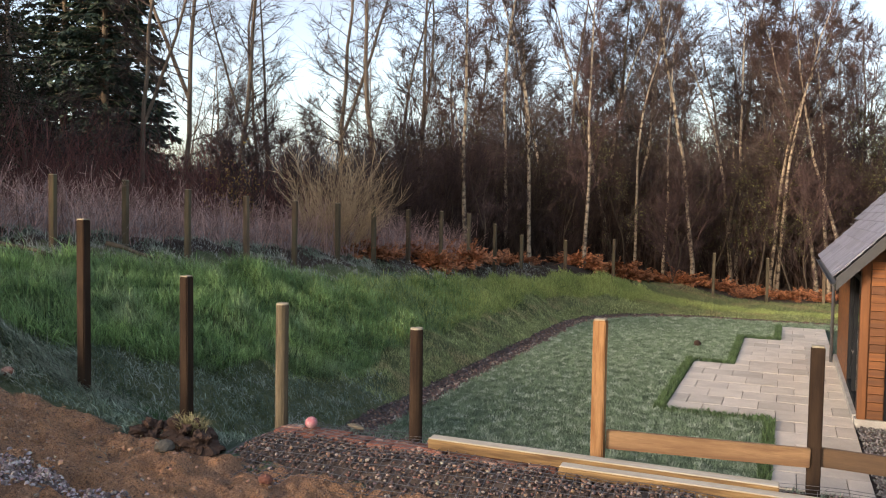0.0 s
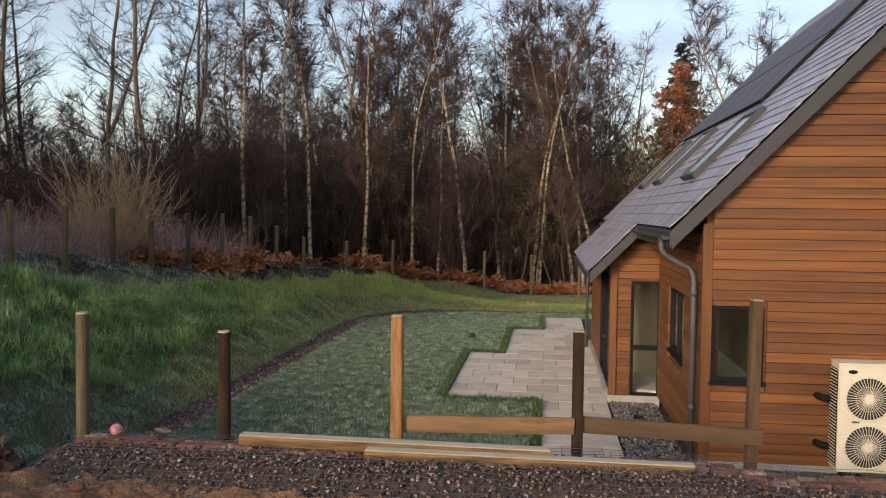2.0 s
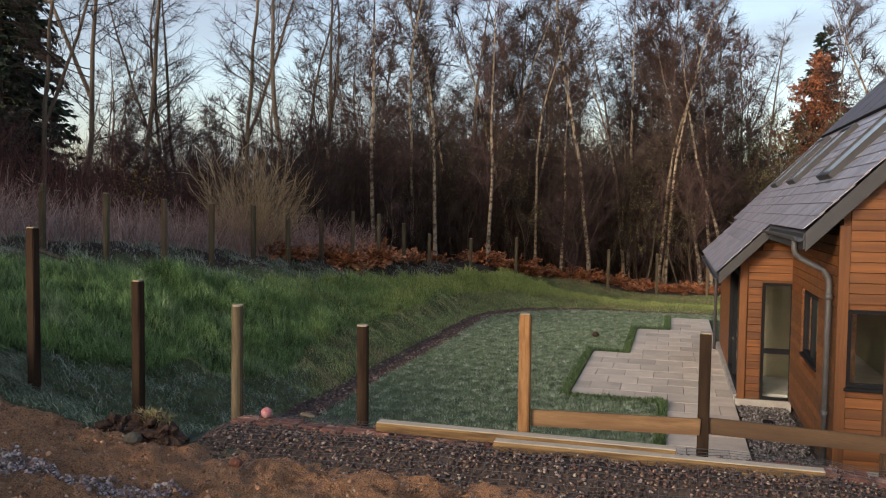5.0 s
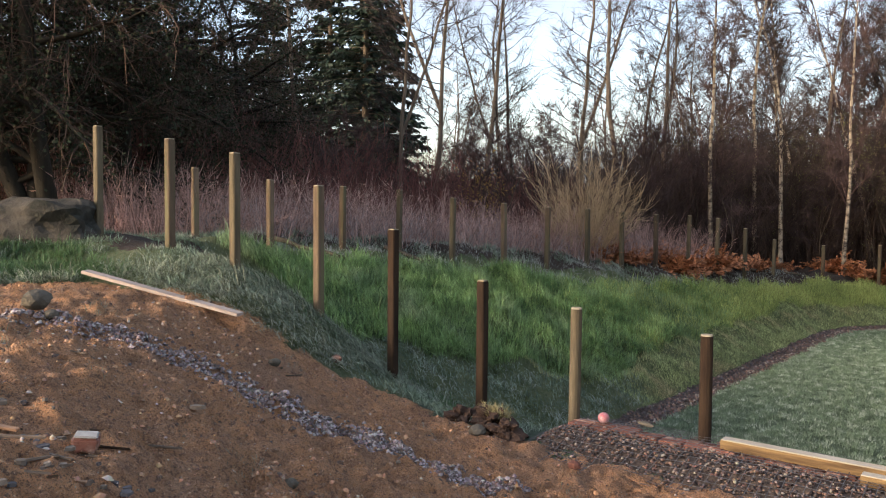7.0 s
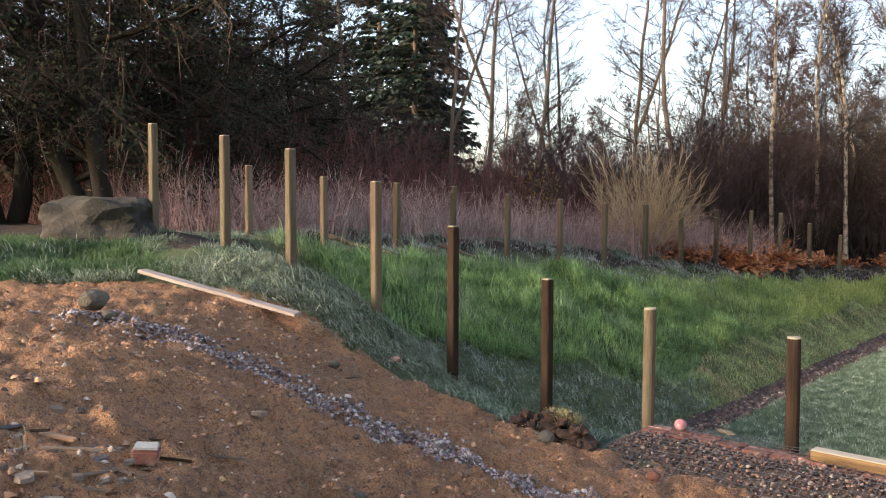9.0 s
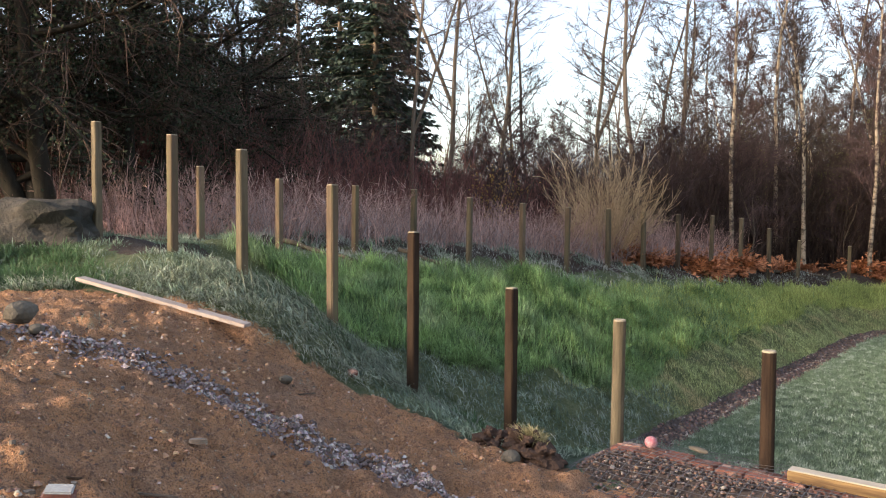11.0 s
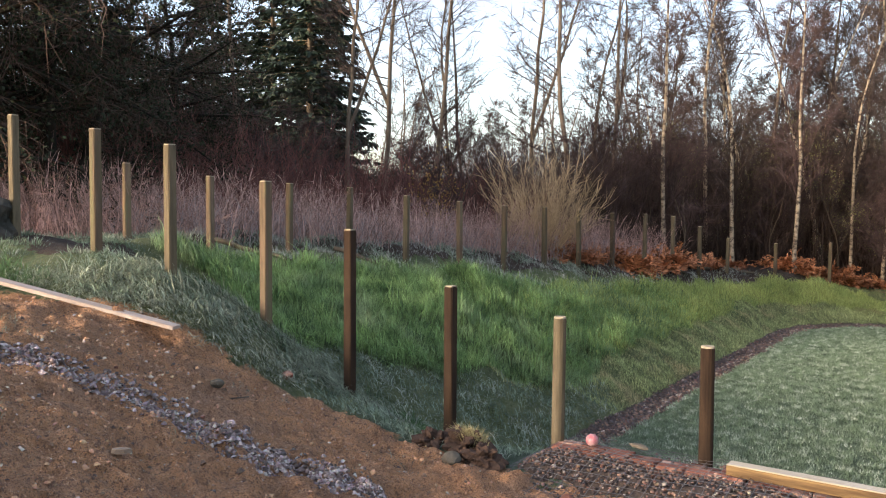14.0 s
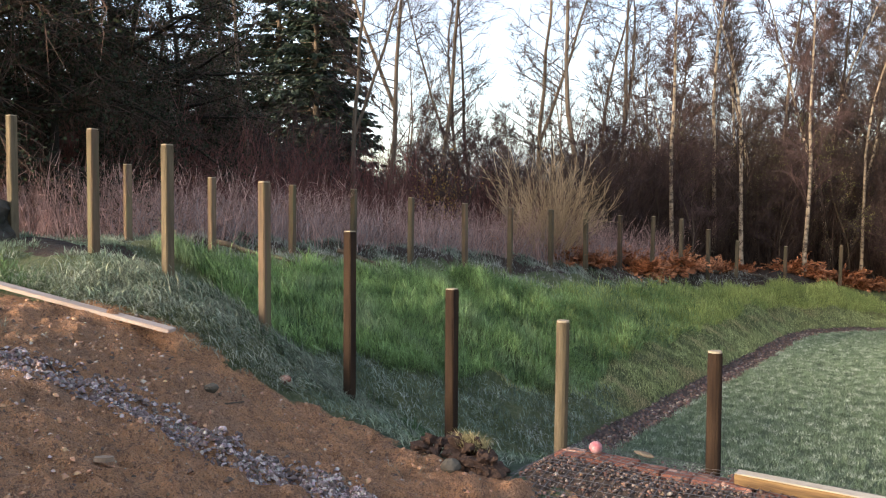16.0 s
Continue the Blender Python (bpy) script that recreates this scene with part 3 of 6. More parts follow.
def fence_post(x, y, top, material, size=0.098, square=True, lean=0.0, label="", group="front fence posts"):
    base = gz(x, y)
    hgt = top - base + 0.35
    p = thing("fence_post", label, "fence post", group, at=(x, y, top - hgt))
    p.rotation_euler = (lean * 0.6, lean, 8 * lean)
    bm = bmesh.new()
    h = size / 2
    if square:
        box(bm, -h, h, -h, h, 0, hgt - 0.012, 0.008)
    else:
        bmesh.ops.create_cone(bm, cap_ends=True, segments=14, radius1=h * 1.05, radius2=h, depth=hgt - 0.012, matrix=Matrix.Translation((0, 0, (hgt - 0.012) / 2)))
    part("shaft", bm, material, p)
    if square:
        top_bm = boxm(-h + 0.004, h - 0.004, -h + 0.004, h - 0.004, hgt - 0.012, hgt, 0.003)
    else:
        top_bm = bmesh.new()
        bmesh.ops.create_cone(top_bm, cap_ends=True, segments=14, radius1=h * 0.98, radius2=h * 0.93, depth=0.014, matrix=Matrix.Translation((0, 0, hgt - 0.005)))
    part("sawn_top", top_bm, M_CUT, p, "pale sawn end")
    return p


L_TAN = "weathered tan square timber fence post standing in the soil"
L_DARK = "dark brown timber fence post standing in the bank"
L_GREEN = "greenish treated round timber fence post standing in grass"
L_NEW = "fresh orange-brown square timber fence post carrying a rail"
for x, y, top, m, lab, rd in (
        (-11.12, 5.20, 4.50, M_POST_GREEN, L_TAN, True), (-9.40, 5.20, 4.25, M_POST, L_TAN, True), (-8.22, 5.30, 4.04, M_POST_GREEN, L_TAN, True),
        (-7.35, 5.84, 3.66, M_POST, L_TAN, True), (-6.54, 6.25, 3.16, M_POST_DARK, L_DARK, True), (-5.37, 6.40, 2.63, M_POST_DARK, L_DARK, True),
        (-3.97, 5.94, 2.49, M_POST_GREEN, L_GREEN, False), (-2.77, 6.10, 2.34, M_POST_DARK, L_DARK, False), (-1.31, 6.30, 2.49, M_POST_NEW, L_NEW, True),
        (0.23, 6.72, 2.34, M_POST_DARK, L_DARK, True), (1.80, 7.10, 2.61, M_POST_BROWN, L_TAN, True), (3.48, 7.10, 2.54, M_POST_BROWN, L_TAN, True)):
    fence_post(x, y, top, m, 0.098 if rd else 0.108, rd, random.uniform(-0.012, 0.012), lab)
for x, y, top in ((-12.15, 7.5, 4.04), (-11.41, 8.5, 3.86), (-11.36, 10.2, 3.79), (-11.52, 12.0, 3.76), (-10.81, 12.9, 3.61), (-10.37, 14.2, 3.51), (-10.12, 15.6, 3.43),
                  (-9.93, 17.2, 3.40), (-9.69, 18.6, 3.33), (-9.43, 20.1, 3.26), (-9.13, 21.6, 3.23), (-8.80, 23.0, 3.16), (-8.42, 24.3, 2.85), (-7.97, 25.6, 2.49),
                  (-6.87, 27.0, 2.31), (-5.49, 28.2, 2.33), (-2.44, 31.0, 1.85), (-0.65, 31.5, 1.71), (1.2, 31.5, 1.52)):
    fence_post(x, y, top, random.choice((M_POST, M_POST, M_POST_GREEN)), 0.10, True, random.uniform(-0.02, 0.02), "weathered grey-brown fence post along the edge of the wood", "boundary fence posts")


# ---- trees ----
def rv(r, s=1.0):
    return Vector((r.gauss(0, s), r.gauss(0, s), r.gauss(0, s)))


def limb(r, start, direction, length, segs, wob, up):
    pts, d = [start.copy()], direction.normalized()
    for i in range(segs):
        d = (d + rv(r, wob) + Vector((0, 0, up))).normalized()
        pts.append(pts[-1] + d * (length / segs))
    return pts


def along(pts, f):
    q = f * (len(pts) - 1)
    i = min(int(q), len(pts) - 2)
    return pts[i].lerp(pts[i + 1], q - i), (pts[i + 1] - pts[i]).normalized()


def tree_meshes(seed, H, r0, nl, low, reach, rise, subs, twigs, twig_len, fork=False, lean=0.06, droop=0.0, bark=None, twig_mat=None, leaves=0, leaf_mat=None, leaf=0.05, wob=0.05, tr=0.009):
    r = random.Random(seed)
    V, F, CV, CF, tips = [], [], [], [], []
    stems = [limb(r, Vector((0, 0, -0.3)), Vector((r.gauss(0, lean), r.gauss(0, lean), 1)), H, 11, wob, 0.04)]
    radii = [r0 * (1.25 if i == 0 else (1 - i / 11.6) ** 0.8) for i in range(12)]
    tube(V, F, stems[0], radii, 8)
    if fork:
        p, d = along(stems[0], r.uniform(0.2, 0.35))
        a = r.uniform(0, 6.28)
        s2 = limb(r, p, Vector((math.cos(a) * 0.5, math.sin(a) * 0.5, 1)), H * 0.68, 9, wob, 0.09)
        tube(V, F, s2, [r0 * 0.68 * (1 - i / 9.6) ** 0.8 for i in range(10)], 7)
        stems.append(s2)
    for si, st in enumerate(stems):
        for i in range(nl if si == 0 else int(nl * 0.7)):
            f = low + (0.98 - low) * ((i + r.random()) / nl if si == 0 else r.random())
            p, d = along(st, f)
            a = r.uniform(0, 6.283)
            ln = reach * (0.35 + 0.9 * (1 - f) ** 0.7) * r.uniform(0.6, 1.25)
            lb = limb(r, p, Vector((math.cos(a), math.sin(a), rise * r.uniform(0.5, 1.4))), ln, 5, 0.10, 0.05 - droop)
            rr = r0 * 0.22 * (1 - f * 0.65)
            tube(CV, CF, lb, [rr * (1 - k / 5.6) + 0.004 for k in range(6)], 3 if subs < 5 else 4)
            for j in range(subs):
                p2, d2 = along(lb, r.uniform(0.25, 1.0))
                sl = ln * r.uniform(0.22, 0.5)
                sb = limb(r, p2, d2 + rv(r, 0.55), sl, 3, 0.16, 0.05 - droop)
                tube(CV, CF, sb, [0.010, 0.008, 0.006, 0.004], 3, tip=True)
                for k in range(twigs):
                    p3, d3 = along(sb, r.uniform(0.1, 1.0))
                    tw = limb(r, p3, d3 + rv(r, 0.5), twig_len * r.uniform(0.5, 1.4), 1, 0.2, 0.02 - droop * 1.6)
                    tube(CV, CF, tw, [tr, 0], 3, tip=True)
                    tips.append(tw)
    out = [("trunk", raw("trunk", V, F, bark, True)), ("crown", raw("crown", CV, CF, twig_mat))]
    if leaves:
        P = []
        for i in range(leaves):
            tw = r.choice(tips)
            c, _ = along(tw, r.random())
            c = c + rv(r, 0.06)
            a, b = rv(r).normalized() * leaf, rv(r).normalized() * leaf * 0.7
            P.append([c - a, c + b * 0.8, c + a, c - b * 0.8])
        out.append(("leaves", tris_mesh("leaves", np.array([[tuple(v) for v in q] for q in P]), leaf_mat, 4)))
    return out


def plant(name, label, category, meshes, m, group="", kind=""):
    t = thing(name, label, category, group, kind)
    for n, me in meshes:
        part(n, me, None, t)
    t.matrix_basis = m
    return t


BIRCH = [tree_meshes(s, 13, 0.085, 32, 0.2, 2.0, 1.4, 6, 10, 0.62, bark=M_BIRCH, twig_mat=M_TWIG_RED if s % 2 else M_TWIG, lean=0.08, wob=0.06, droop=0.02, leaves=700, leaf_mat=M_LEAF_BROWN, leaf=0.028, tr=0.0085) for s in (1, 2, 3, 4)]
BIRCH_FAR = [tree_meshes(s, 13, 0.095, 28, 0.08, 2.2, 1.3, 6, 9, 0.8, bark=M_BARK, twig_mat=M_TWIG_RED if s % 2 else M_TWIG, lean=0.08, wob=0.06, droop=0.02, leaves=400, leaf_mat=M_LEAF_BROWN, leaf=0.035, tr=0.013) for s in (5, 6, 7)]
ALDER = [tree_meshes(s, 15, 0.105, 34, 0.2, 1.9, 0.5, 5, 7, 0.6, fork=s % 2 == 1, bark=M_BARK_PALE, twig_mat=M_TWIG, lean=0.07, wob=0.065, tr=0.0075) for s in (11, 12, 13)]
SAPLING = [tree_meshes(s, 7.5, 0.045, 22, 0.12, 1.7, 1.0, 4, 7, 0.55, bark=M_BARK, twig_mat=M_TWIG, lean=0.12, wob=0.08, leaves=1000, leaf_mat=M_LEAF_OLIVE, leaf=0.045) for s in (21, 22, 23)]
THICKET = [tree_meshes(s, 4.2, 0.03, 24, 0.02, 1.7, 1.2, 4, 8, 0.6, fork=True, bark=M_BARK, twig_mat=M_TWIG_RED, lean=0.2, wob=0.1, tr=0.0075) for s in (31, 32)]
RUST = tree_meshes(41, 13, 0.14, 40, 0.15, 2.9, 1.1, 6, 6, 0.5, bark=M_BARK, twig_mat=M_TWIG_RED, leaves=15000, leaf_mat=M_LEAF_RUST, leaf=0.10)


def conifer_meshes(seed, H, R, levels=50):
    r = random.Random(seed)
    V, F, P = [], [], []
    st = limb(r, Vector((0, 0, -0.3)), Vector((0, 0, 1)), H, 8, 0.012, 0.05)
    tube(V, F, st, [0.2 * (1 - i / 8.4) + 0.01 for i in range(9)], 8)
    for i in range(levels):
        f = 0.08 + 0.91 * i / levels
        n = 8 if f < 0.8 else 5
        for k in range(n):
            p, _ = along(st, min(f + r.uniform(-0.01, 0.01), 0.995))
            a = r.uniform(0, 6.283)
            ln = R * (1 - f) ** 0.8 * r.uniform(0.65, 1.15) + 0.15
            br = limb(r, p, Vector((math.cos(a), math.sin(a), 0.12 if f < 0.7 else 0.5)), ln, 5, 0.06, -0.07)
            tube(V, F, br, [0.028, 0.023, 0.018, 0.013, 0.009, 0.005], 3)
            for j in range(int(12 + ln * 20)):
                c, d = along(br, r.uniform(0.12, 1.0))
                side = d.cross(Vector((0, 0, 1))).normalized() * r.choice((-1, 1))
                w = (side * r.uniform(0.3, 1) + d * 0.7 + Vector((0, 0, r.uniform(-0.9, 0.1)))).normalized()
                l2 = r.uniform(0.16, 0.40)
                q = w.cross(rv(r)).normalized() * l2 * 0.17
                P.append([tuple(c), tuple(c + w * l2 * 0.5 + q), tuple(c + w * l2), tuple(c + w * l2 * 0.5 - q)])
    return [("trunk", raw("trunk", V, F, M_BARK, True)), ("crown", tris_mesh("crown", np.array(P), M_NEEDLE, 4))]


SPRUCE = [conifer_meshes(51, 15, 3.3), conifer_meshes(52, 14, 2.8)]


def at_bearing(deg, dist):
    """Bearing to the left of the house's long axis, seen from the soil terrace."""
    return -math.sin(radians(deg)) * dist, math.cos(radians(deg)) * dist


def set_tree(kind, deg, dist, turn=0.0, size=1.0):
    x, y = at_bearing(deg, dist)
    meshes, name, label, cat = KINDS[kind]
    me = meshes[int(abs(turn * 7)) % len(meshes)]
    return plant(name, label, cat, me, pose(x, y, gz(x, y) - 0.05, 0, 0, turn * 57.3) @ Matrix.Diagonal((size, size, size, 1)), "wood along the boundary")


KINDS = {
    "birch": (BIRCH, "birch_tree", "bare silver birch with a pale trunk and purple-brown twigs", "tree"),
    "far_birch": (BIRCH_FAR, "birch_tree", "bare birch with purple-brown twigs deep in the wood", "tree"),
    "alder": (ALDER, "alder_tree", "tall bare alder with a tan trunk at the wood's edge", "tree"),
    "sapling": (SAPLING, "sapling", "thin young tree with a few olive leaves", "tree"),
    "thicket": (THICKET, "thicket_shrub", "dense leafless red-brown shrub at the wood's edge", "shrub"),
    "spruce": (SPRUCE, "spruce_tree", "dark green spruce with drooping branches", "tree"),
    "rust": ([RUST], "beech_tree", "tall tree with rust-brown leaves beyond the house", "tree"),
}
for k, deg, dist, turn, size in (
        ("alder", 49.0, 27, 1, 0.95), ("alder", 42.7, 28, 2, 0.9), ("alder", 40.2, 30, 3, 1.1), ("alder", 37.2, 30, 4, 1.05), ("alder", 35.5, 34, 5, 0.9),
        ("alder", 33.8, 35, 0.6, 0.95), ("alder", 29.8, 34, 1.7, 1.1), ("alder", 26.6, 31, 0.2, 1.15), ("alder", 24.5, 33, 2.9, 1.0), ("birch", 18.4, 32, 3.3, 1.05),
        ("birch", 15.3, 36, 4.2, 1.0), ("birch", 11.1, 33.5, 0.9, 1.0), ("birch", 10.4, 35, 5.5, 0.95), ("birch", 5.8, 33.2, 2.2, 1.05), ("birch", 3.1, 36, 1.2, 1.0),
        ("birch", 1.1, 35, 3.9, 1.0), ("birch", -1.8, 36, 0.4, 1.02), ("rust", -9.2, 46, 1.0, 0.86), ("spruce", -8.7, 50, 0.4, 0.94), ("birch", -11.5, 46, 2.0, 1.1),
        ("spruce", 45.2, 33, 0.1, 1.0), ("spruce", 47.5, 36, 1.2, 1.05), ("spruce", 51.0, 38, 2.4, 1.0), ("spruce", 43.6, 37, 3.1, 1.05)):
    set_tree(k, deg, dist, turn, size)
rt = random.Random(77)
for i in range(9):
    deg = -4.5 + 27.5 * (i + rt.uniform(-0.45, 0.45)) / 9
    set_tree("birch", deg, 34.2 - 0.33 * max(deg, 0) + rt.uniform(0, 2.5), rt.uniform(0, 6.28), rt.uniform(0.75, 1.0))
for i in range(76):
    deg = rt.uniform(-16, 23.5)
    far = 35 + 22 * rt.random() ** 0.8
    if -12.5 < deg < -5.2:
        continue
    set_tree(("far_birch" if far > 38 else "birch") if rt.random() < 0.75 else "alder", deg, far, rt.uniform(0, 6.28), rt.uniform(0.8, 1.08))
for i in range(24):
    set_tree("alder" if rt.random() < 0.6 else "birch", rt.uniform(23, 62), rt.uniform(34, 56), rt.uniform(0, 6.28), rt.uniform(0.65, 0.95))
for i in range(14):
    set_tree("far_birch", rt.uniform(24, 44), rt.uniform(44, 58), rt.uniform(0, 6.28), rt.uniform(0.5, 0.72))
for i in range(48):
    set_tree("sapling", rt.uniform(-10, 24), rt.uniform(32.5, 44), rt.uniform(0, 6.28), rt.uniform(0.6, 1.1))
for i in range(42):
    deg = rt.uniform(-10, 62)
    set_tree("thicket", deg, (33.5 - 0.25 * max(deg, 0) + rt.uniform(0, 8)) if deg < 22 else rt.uniform(25, 36), rt.uniform(0, 6.28), rt.uniform(0.7, 1.2))


# ---- grass ----
M_GRASS = mat("green_grass", (0.34, 0.50, 0.20), (0.11, 0.205, 0.08), 2.2, 0.6, 0, 9, island=0.55, stain=(0.26, 0.345, 0.19), stain_scale=0.8, thin=0.4)
M_GRASS_DARK = mat("dark_grass", (0.12, 0.205, 0.09), (0.06, 0.115, 0.05), 1.4, 0.6, 0, 9, island=0.5, thin=0.4)
# brighter, yellower grass: sunlight on the far bank put into the colour
M_GRASS_SUNLIT = mat("sunlit_yellow_green_grass", (0.50, 0.56, 0.20), (0.28, 0.36, 0.125), 0.9, 0.65, 0, 9, island=0.45, thin=0.4)
M_FROST = mat("frosted_grass", (0.30, 0.375, 0.275), (0.10, 0.155, 0.095), 2.2, 0.7, 0, 12, island=0.6, stain=(0.40, 0.44, 0.36), stain_scale=2.0, thin=0.4)
M_FROST_STRAW = mat("frosted_straw", (0.38, 0.41, 0.31), (0.17, 0.21, 0.135), 2.5, 0.75, 0, 12, island=0.6, thin=0.4)
M_LAWN = mat("frosted_lawn", (0.20, 0.275, 0.18), (0.085, 0.14, 0.075), 4.5, 0.7, 0, 12, island=0.45, stain=(0.34, 0.41, 0.33), stain_scale=5)
M_LAWN_DARK = mat("edge_grass", (0.075, 0.13, 0.05), (0.05, 0.09, 0.032), 2.6, 0.7, 0, 12, island=0.4)
RS = np.random.RandomState(8)


def blades(name, label, x, y, height, width, lean, material, drift=(0.0, 0.0), kite=True, lift=0.0):
    n = len(x)
    z = terrain(x, y) + lift
    a = RS.uniform(0, 2 * np.pi, n)
    h = height * RS.uniform(0.55, 1.3, n)
    ln = lean * RS.uniform(0.3, 1.5, n)
    ox, oy = np.cos(a) * ln + drift[0], np.sin(a) * ln + drift[1]
    run = 1 / np.sqrt(1 + ox * ox + oy * oy)
    ox, oy = ox * run, oy * run
    tip = np.stack([x + ox * h, y + oy * h, z + land(x + ox * h, y + oy * h) - land(x, y) + h * run], -1)
    b = RS.uniform(0, np.pi, n)
    side = np.stack([np.cos(b), np.sin(b), np.zeros(n)], -1) * (width * RS.uniform(0.6, 1.4, n) / 2)[:, None]
    root = np.stack([x, y, z - 0.02], -1)
    if kite:
        mid = root * 0.5 + tip * 0.5
        mid[:, 2] += h * 0.16
        mid[:, :2] -= np.stack([ox, oy], -1) * (h * 0.15)[:, None]
        P = np.stack([root, mid + side, tip, mid - side], 1)
    else:
        P = np.stack([root - side, root + side, tip], 1)
    return tagged(new(name, tris_mesh(name, P, material, 4 if kite else 3)), label, "grass", kind="stuff")


def scatter(n, x0, x1, y0, y1, keep):
    x, y = RS.uniform(x0, x1, n), RS.uniform(y0, y1, n)
    k = keep(x, y)
    return x[k], y[k]


def clump(x, y, s, seed):
    return noise_grid(x, y, s, seed)


def frost_line(x):
    """The bank's frosted lower corner lies in front of this line."""
    return 7.0 + 2.5 * np.clip(x + 8.7, 0, 2.2)


def on_slope(x, y):
    d = foot(x, y)
    edge = fence_d(x, y) - 1.15 + 0.7 * sm((y - 17) / 5) + 0.5 * clump(x, y, 1.5, 33)
    low = 0.5 + 0.5 * sm((y - 11) / 3) + 0.3 * clump(x, y, 2.0, 51)
    return (d > low) & (d < edge) & (y > 7.2) & (y > frost_line(x) + 0.8 * clump(x, y, 1.6, 52)) & (y < 29)


def near_plank(x, y):
    t = np.clip(((x + 8.85) * 1.66 + (y - 3.77) * 0.8) / 3.4, 0, 1)
    return np.hypot(x + 8.85 - 1.66 * t, y - 3.77 - 0.8 * t) < 0.2


def tussocks(name, label, cx, cy, per, hgt, spread, width, lean, material, flow, lift=0.0):
    """Tufts of blades that splay from their roots and lie over with the flow."""
    m = len(cx)
    k = np.repeat(np.arange(m), per)
    ox, oy = RS.normal(0, 1, len(k)), RS.normal(0, 1, len(k))
    size = RS.uniform(0.6, 1.4, m)[k]
    turn = RS.normal(0, 0.25, m)[k]
    fx, fy = flow[0] * (1 + turn), flow[1] * (1 - turn)
    return blades(name, label, cx[k] + ox * spread * size, cy[k] + oy * spread * size, hgt[k] * size, width, 0.25 * lean, material, (fx + ox * lean * 0.5, fy + oy * lean * 0.5), lift=lift)


sx, sy = scatter(640000, -13, 2, 6.5, 29, on_slope)
sh = 0.17 + 0.10 * sm((foot(sx, sy) - 0.4) / 1.6) + 0.13 * clump(sx, sy, 2.6, 9) + 0.08 * clump(sx, sy, 6.5, 10)
sh = np.where(sx > -4.5, sh * 0.55, sh) * np.where(foot(sx, sy) < 0.9, 0.5, 1)
far_right = RS.uniform(0, 1, len(sx)) < sm((sy - 12 + 2.5 * clump(sx, sy, 1.0, 12)) / 10)
blades("bank_grass", "long lush green grass on the bank", sx[~far_right], sy[~far_right], np.maximum(sh[~far_right], 0.09), 0.011, 0.55, M_GRASS, (0.3, -0.15))
blades("pale_bank_grass", "yellow-green grass coloured as sunlit at the far end of the bank", sx[far_right], sy[far_right], np.maximum(sh[far_right] * 0.85, 0.08), 0.013, 0.5, M_GRASS_SUNLIT, (0.25, -0.1))

for nm, lab, n_, lo, m_, sd in (("bank_tussocks", "tall green tussocks lying over on the bank", 15000, 0.0, M_GRASS, 61), ("dark_tussocks", "darker green tussocks on the bank", 7000, 0.05, M_GRASS_DARK, 63), ("pale_tussocks", "yellow-green tussocks coloured as sunlit at the far end of the bank", 5200, 0.0, M_GRASS_SUNLIT, 65)):
    tk = scatter(n_, -13, 0, 7.2, 27.5, lambda x, y: on_slope(x, y) & (foot(x, y) > 1.0) & (clump(x, y, 2.4, sd) + 0.5 * clump(x, y, 6, sd + 1) > lo) & ((RS.uniform(0, 1, len(x)) < sm((y - 11) / 9)) if m_ == M_GRASS_SUNLIT else (RS.uniform(0, 1, len(x)) > sm((y - 13) / 13))))
    tussocks(nm, lab, tk[0], tk[1], 22, np.where(tk[0] > -4.5, 0.17, 0.33) + 0.12 * clump(tk[0], tk[1], 1.8, sd + 2), 0.06, 0.011, 1.1, m_, (1.0, -0.5))


def on_frost(x, y):
    e = soil_edge(x)
    near = (x > -9.3 + 0.6 * clump(x, y, 1.1, 44)) & (y > e + 0.06 + 0.22 * clump(x, y, 2.5, 3)) & (y < np.maximum(frost_line(x), 7.6) + 1.0 * clump(x, y, 1.6, 52)) & ((foot(x, y) > 0.15) | (y < 10.6))
    near = near & (clump(x, y, 4.2, 71) < 0.24) & ((x > -8.7) | (y < 4.55))
    near = near & ~((x > -4.2) & (y < 6.15)) & ~near_plank(x, y)
    strip = (foot(x, y) > fence_d(x, y) - 1.2) & (foot(x, y) < fence_d(x, y) + 0.7) & (x < -5) & (y > 8) & (y < 19) & (clump(x, y, 2.2, 21) > 0.0)
    return near | strip


fx, fy = scatter(340000, -13.5, 1.0, 2.0, 26, on_frost)
blades("frosted_grass", "frosted flattened grey-green grass beside the soil", fx, fy, (0.11 + 0.09 * clump(fx, fy, 3.2, 7)) * np.where(fx > -5.5, 0.8, 1), 0.012, 2.4, M_FROST, (0.8, -0.5), lift=0.01)
ox_, oy_ = scatter(420000, -9.5, 1, 10.5, 28.5, lambda x, y: (foot(x, y) > 0.12) & (foot(x, y) < 1.5 + 0.4 * clump(x, y, 1.8, 55)) & (y > frost_line(x) - 0.5))
blades("foot_grass", "short dull olive grass at the foot of the bank", ox_, oy_, np.full(len(ox_), 0.085), 0.012, 1.1, mat("olive_grass", (0.50, 0.56, 0.26), (0.26, 0.32, 0.14), 2.6, 0.7, 0, 12, island=0.6, stain=(0.42, 0.37, 0.20), stain_scale=1.1, thin=0.4), kite=False)
ft = scatter(5200, -9.6, -4.6, 2.6, 8.6, lambda x, y: on_frost(x, y) & (foot(x, y) > 0.6) & (y < 7.9) & (clump(x, y, 2.6, 74) > -0.06 - 0.3 * (x < -6.8)))
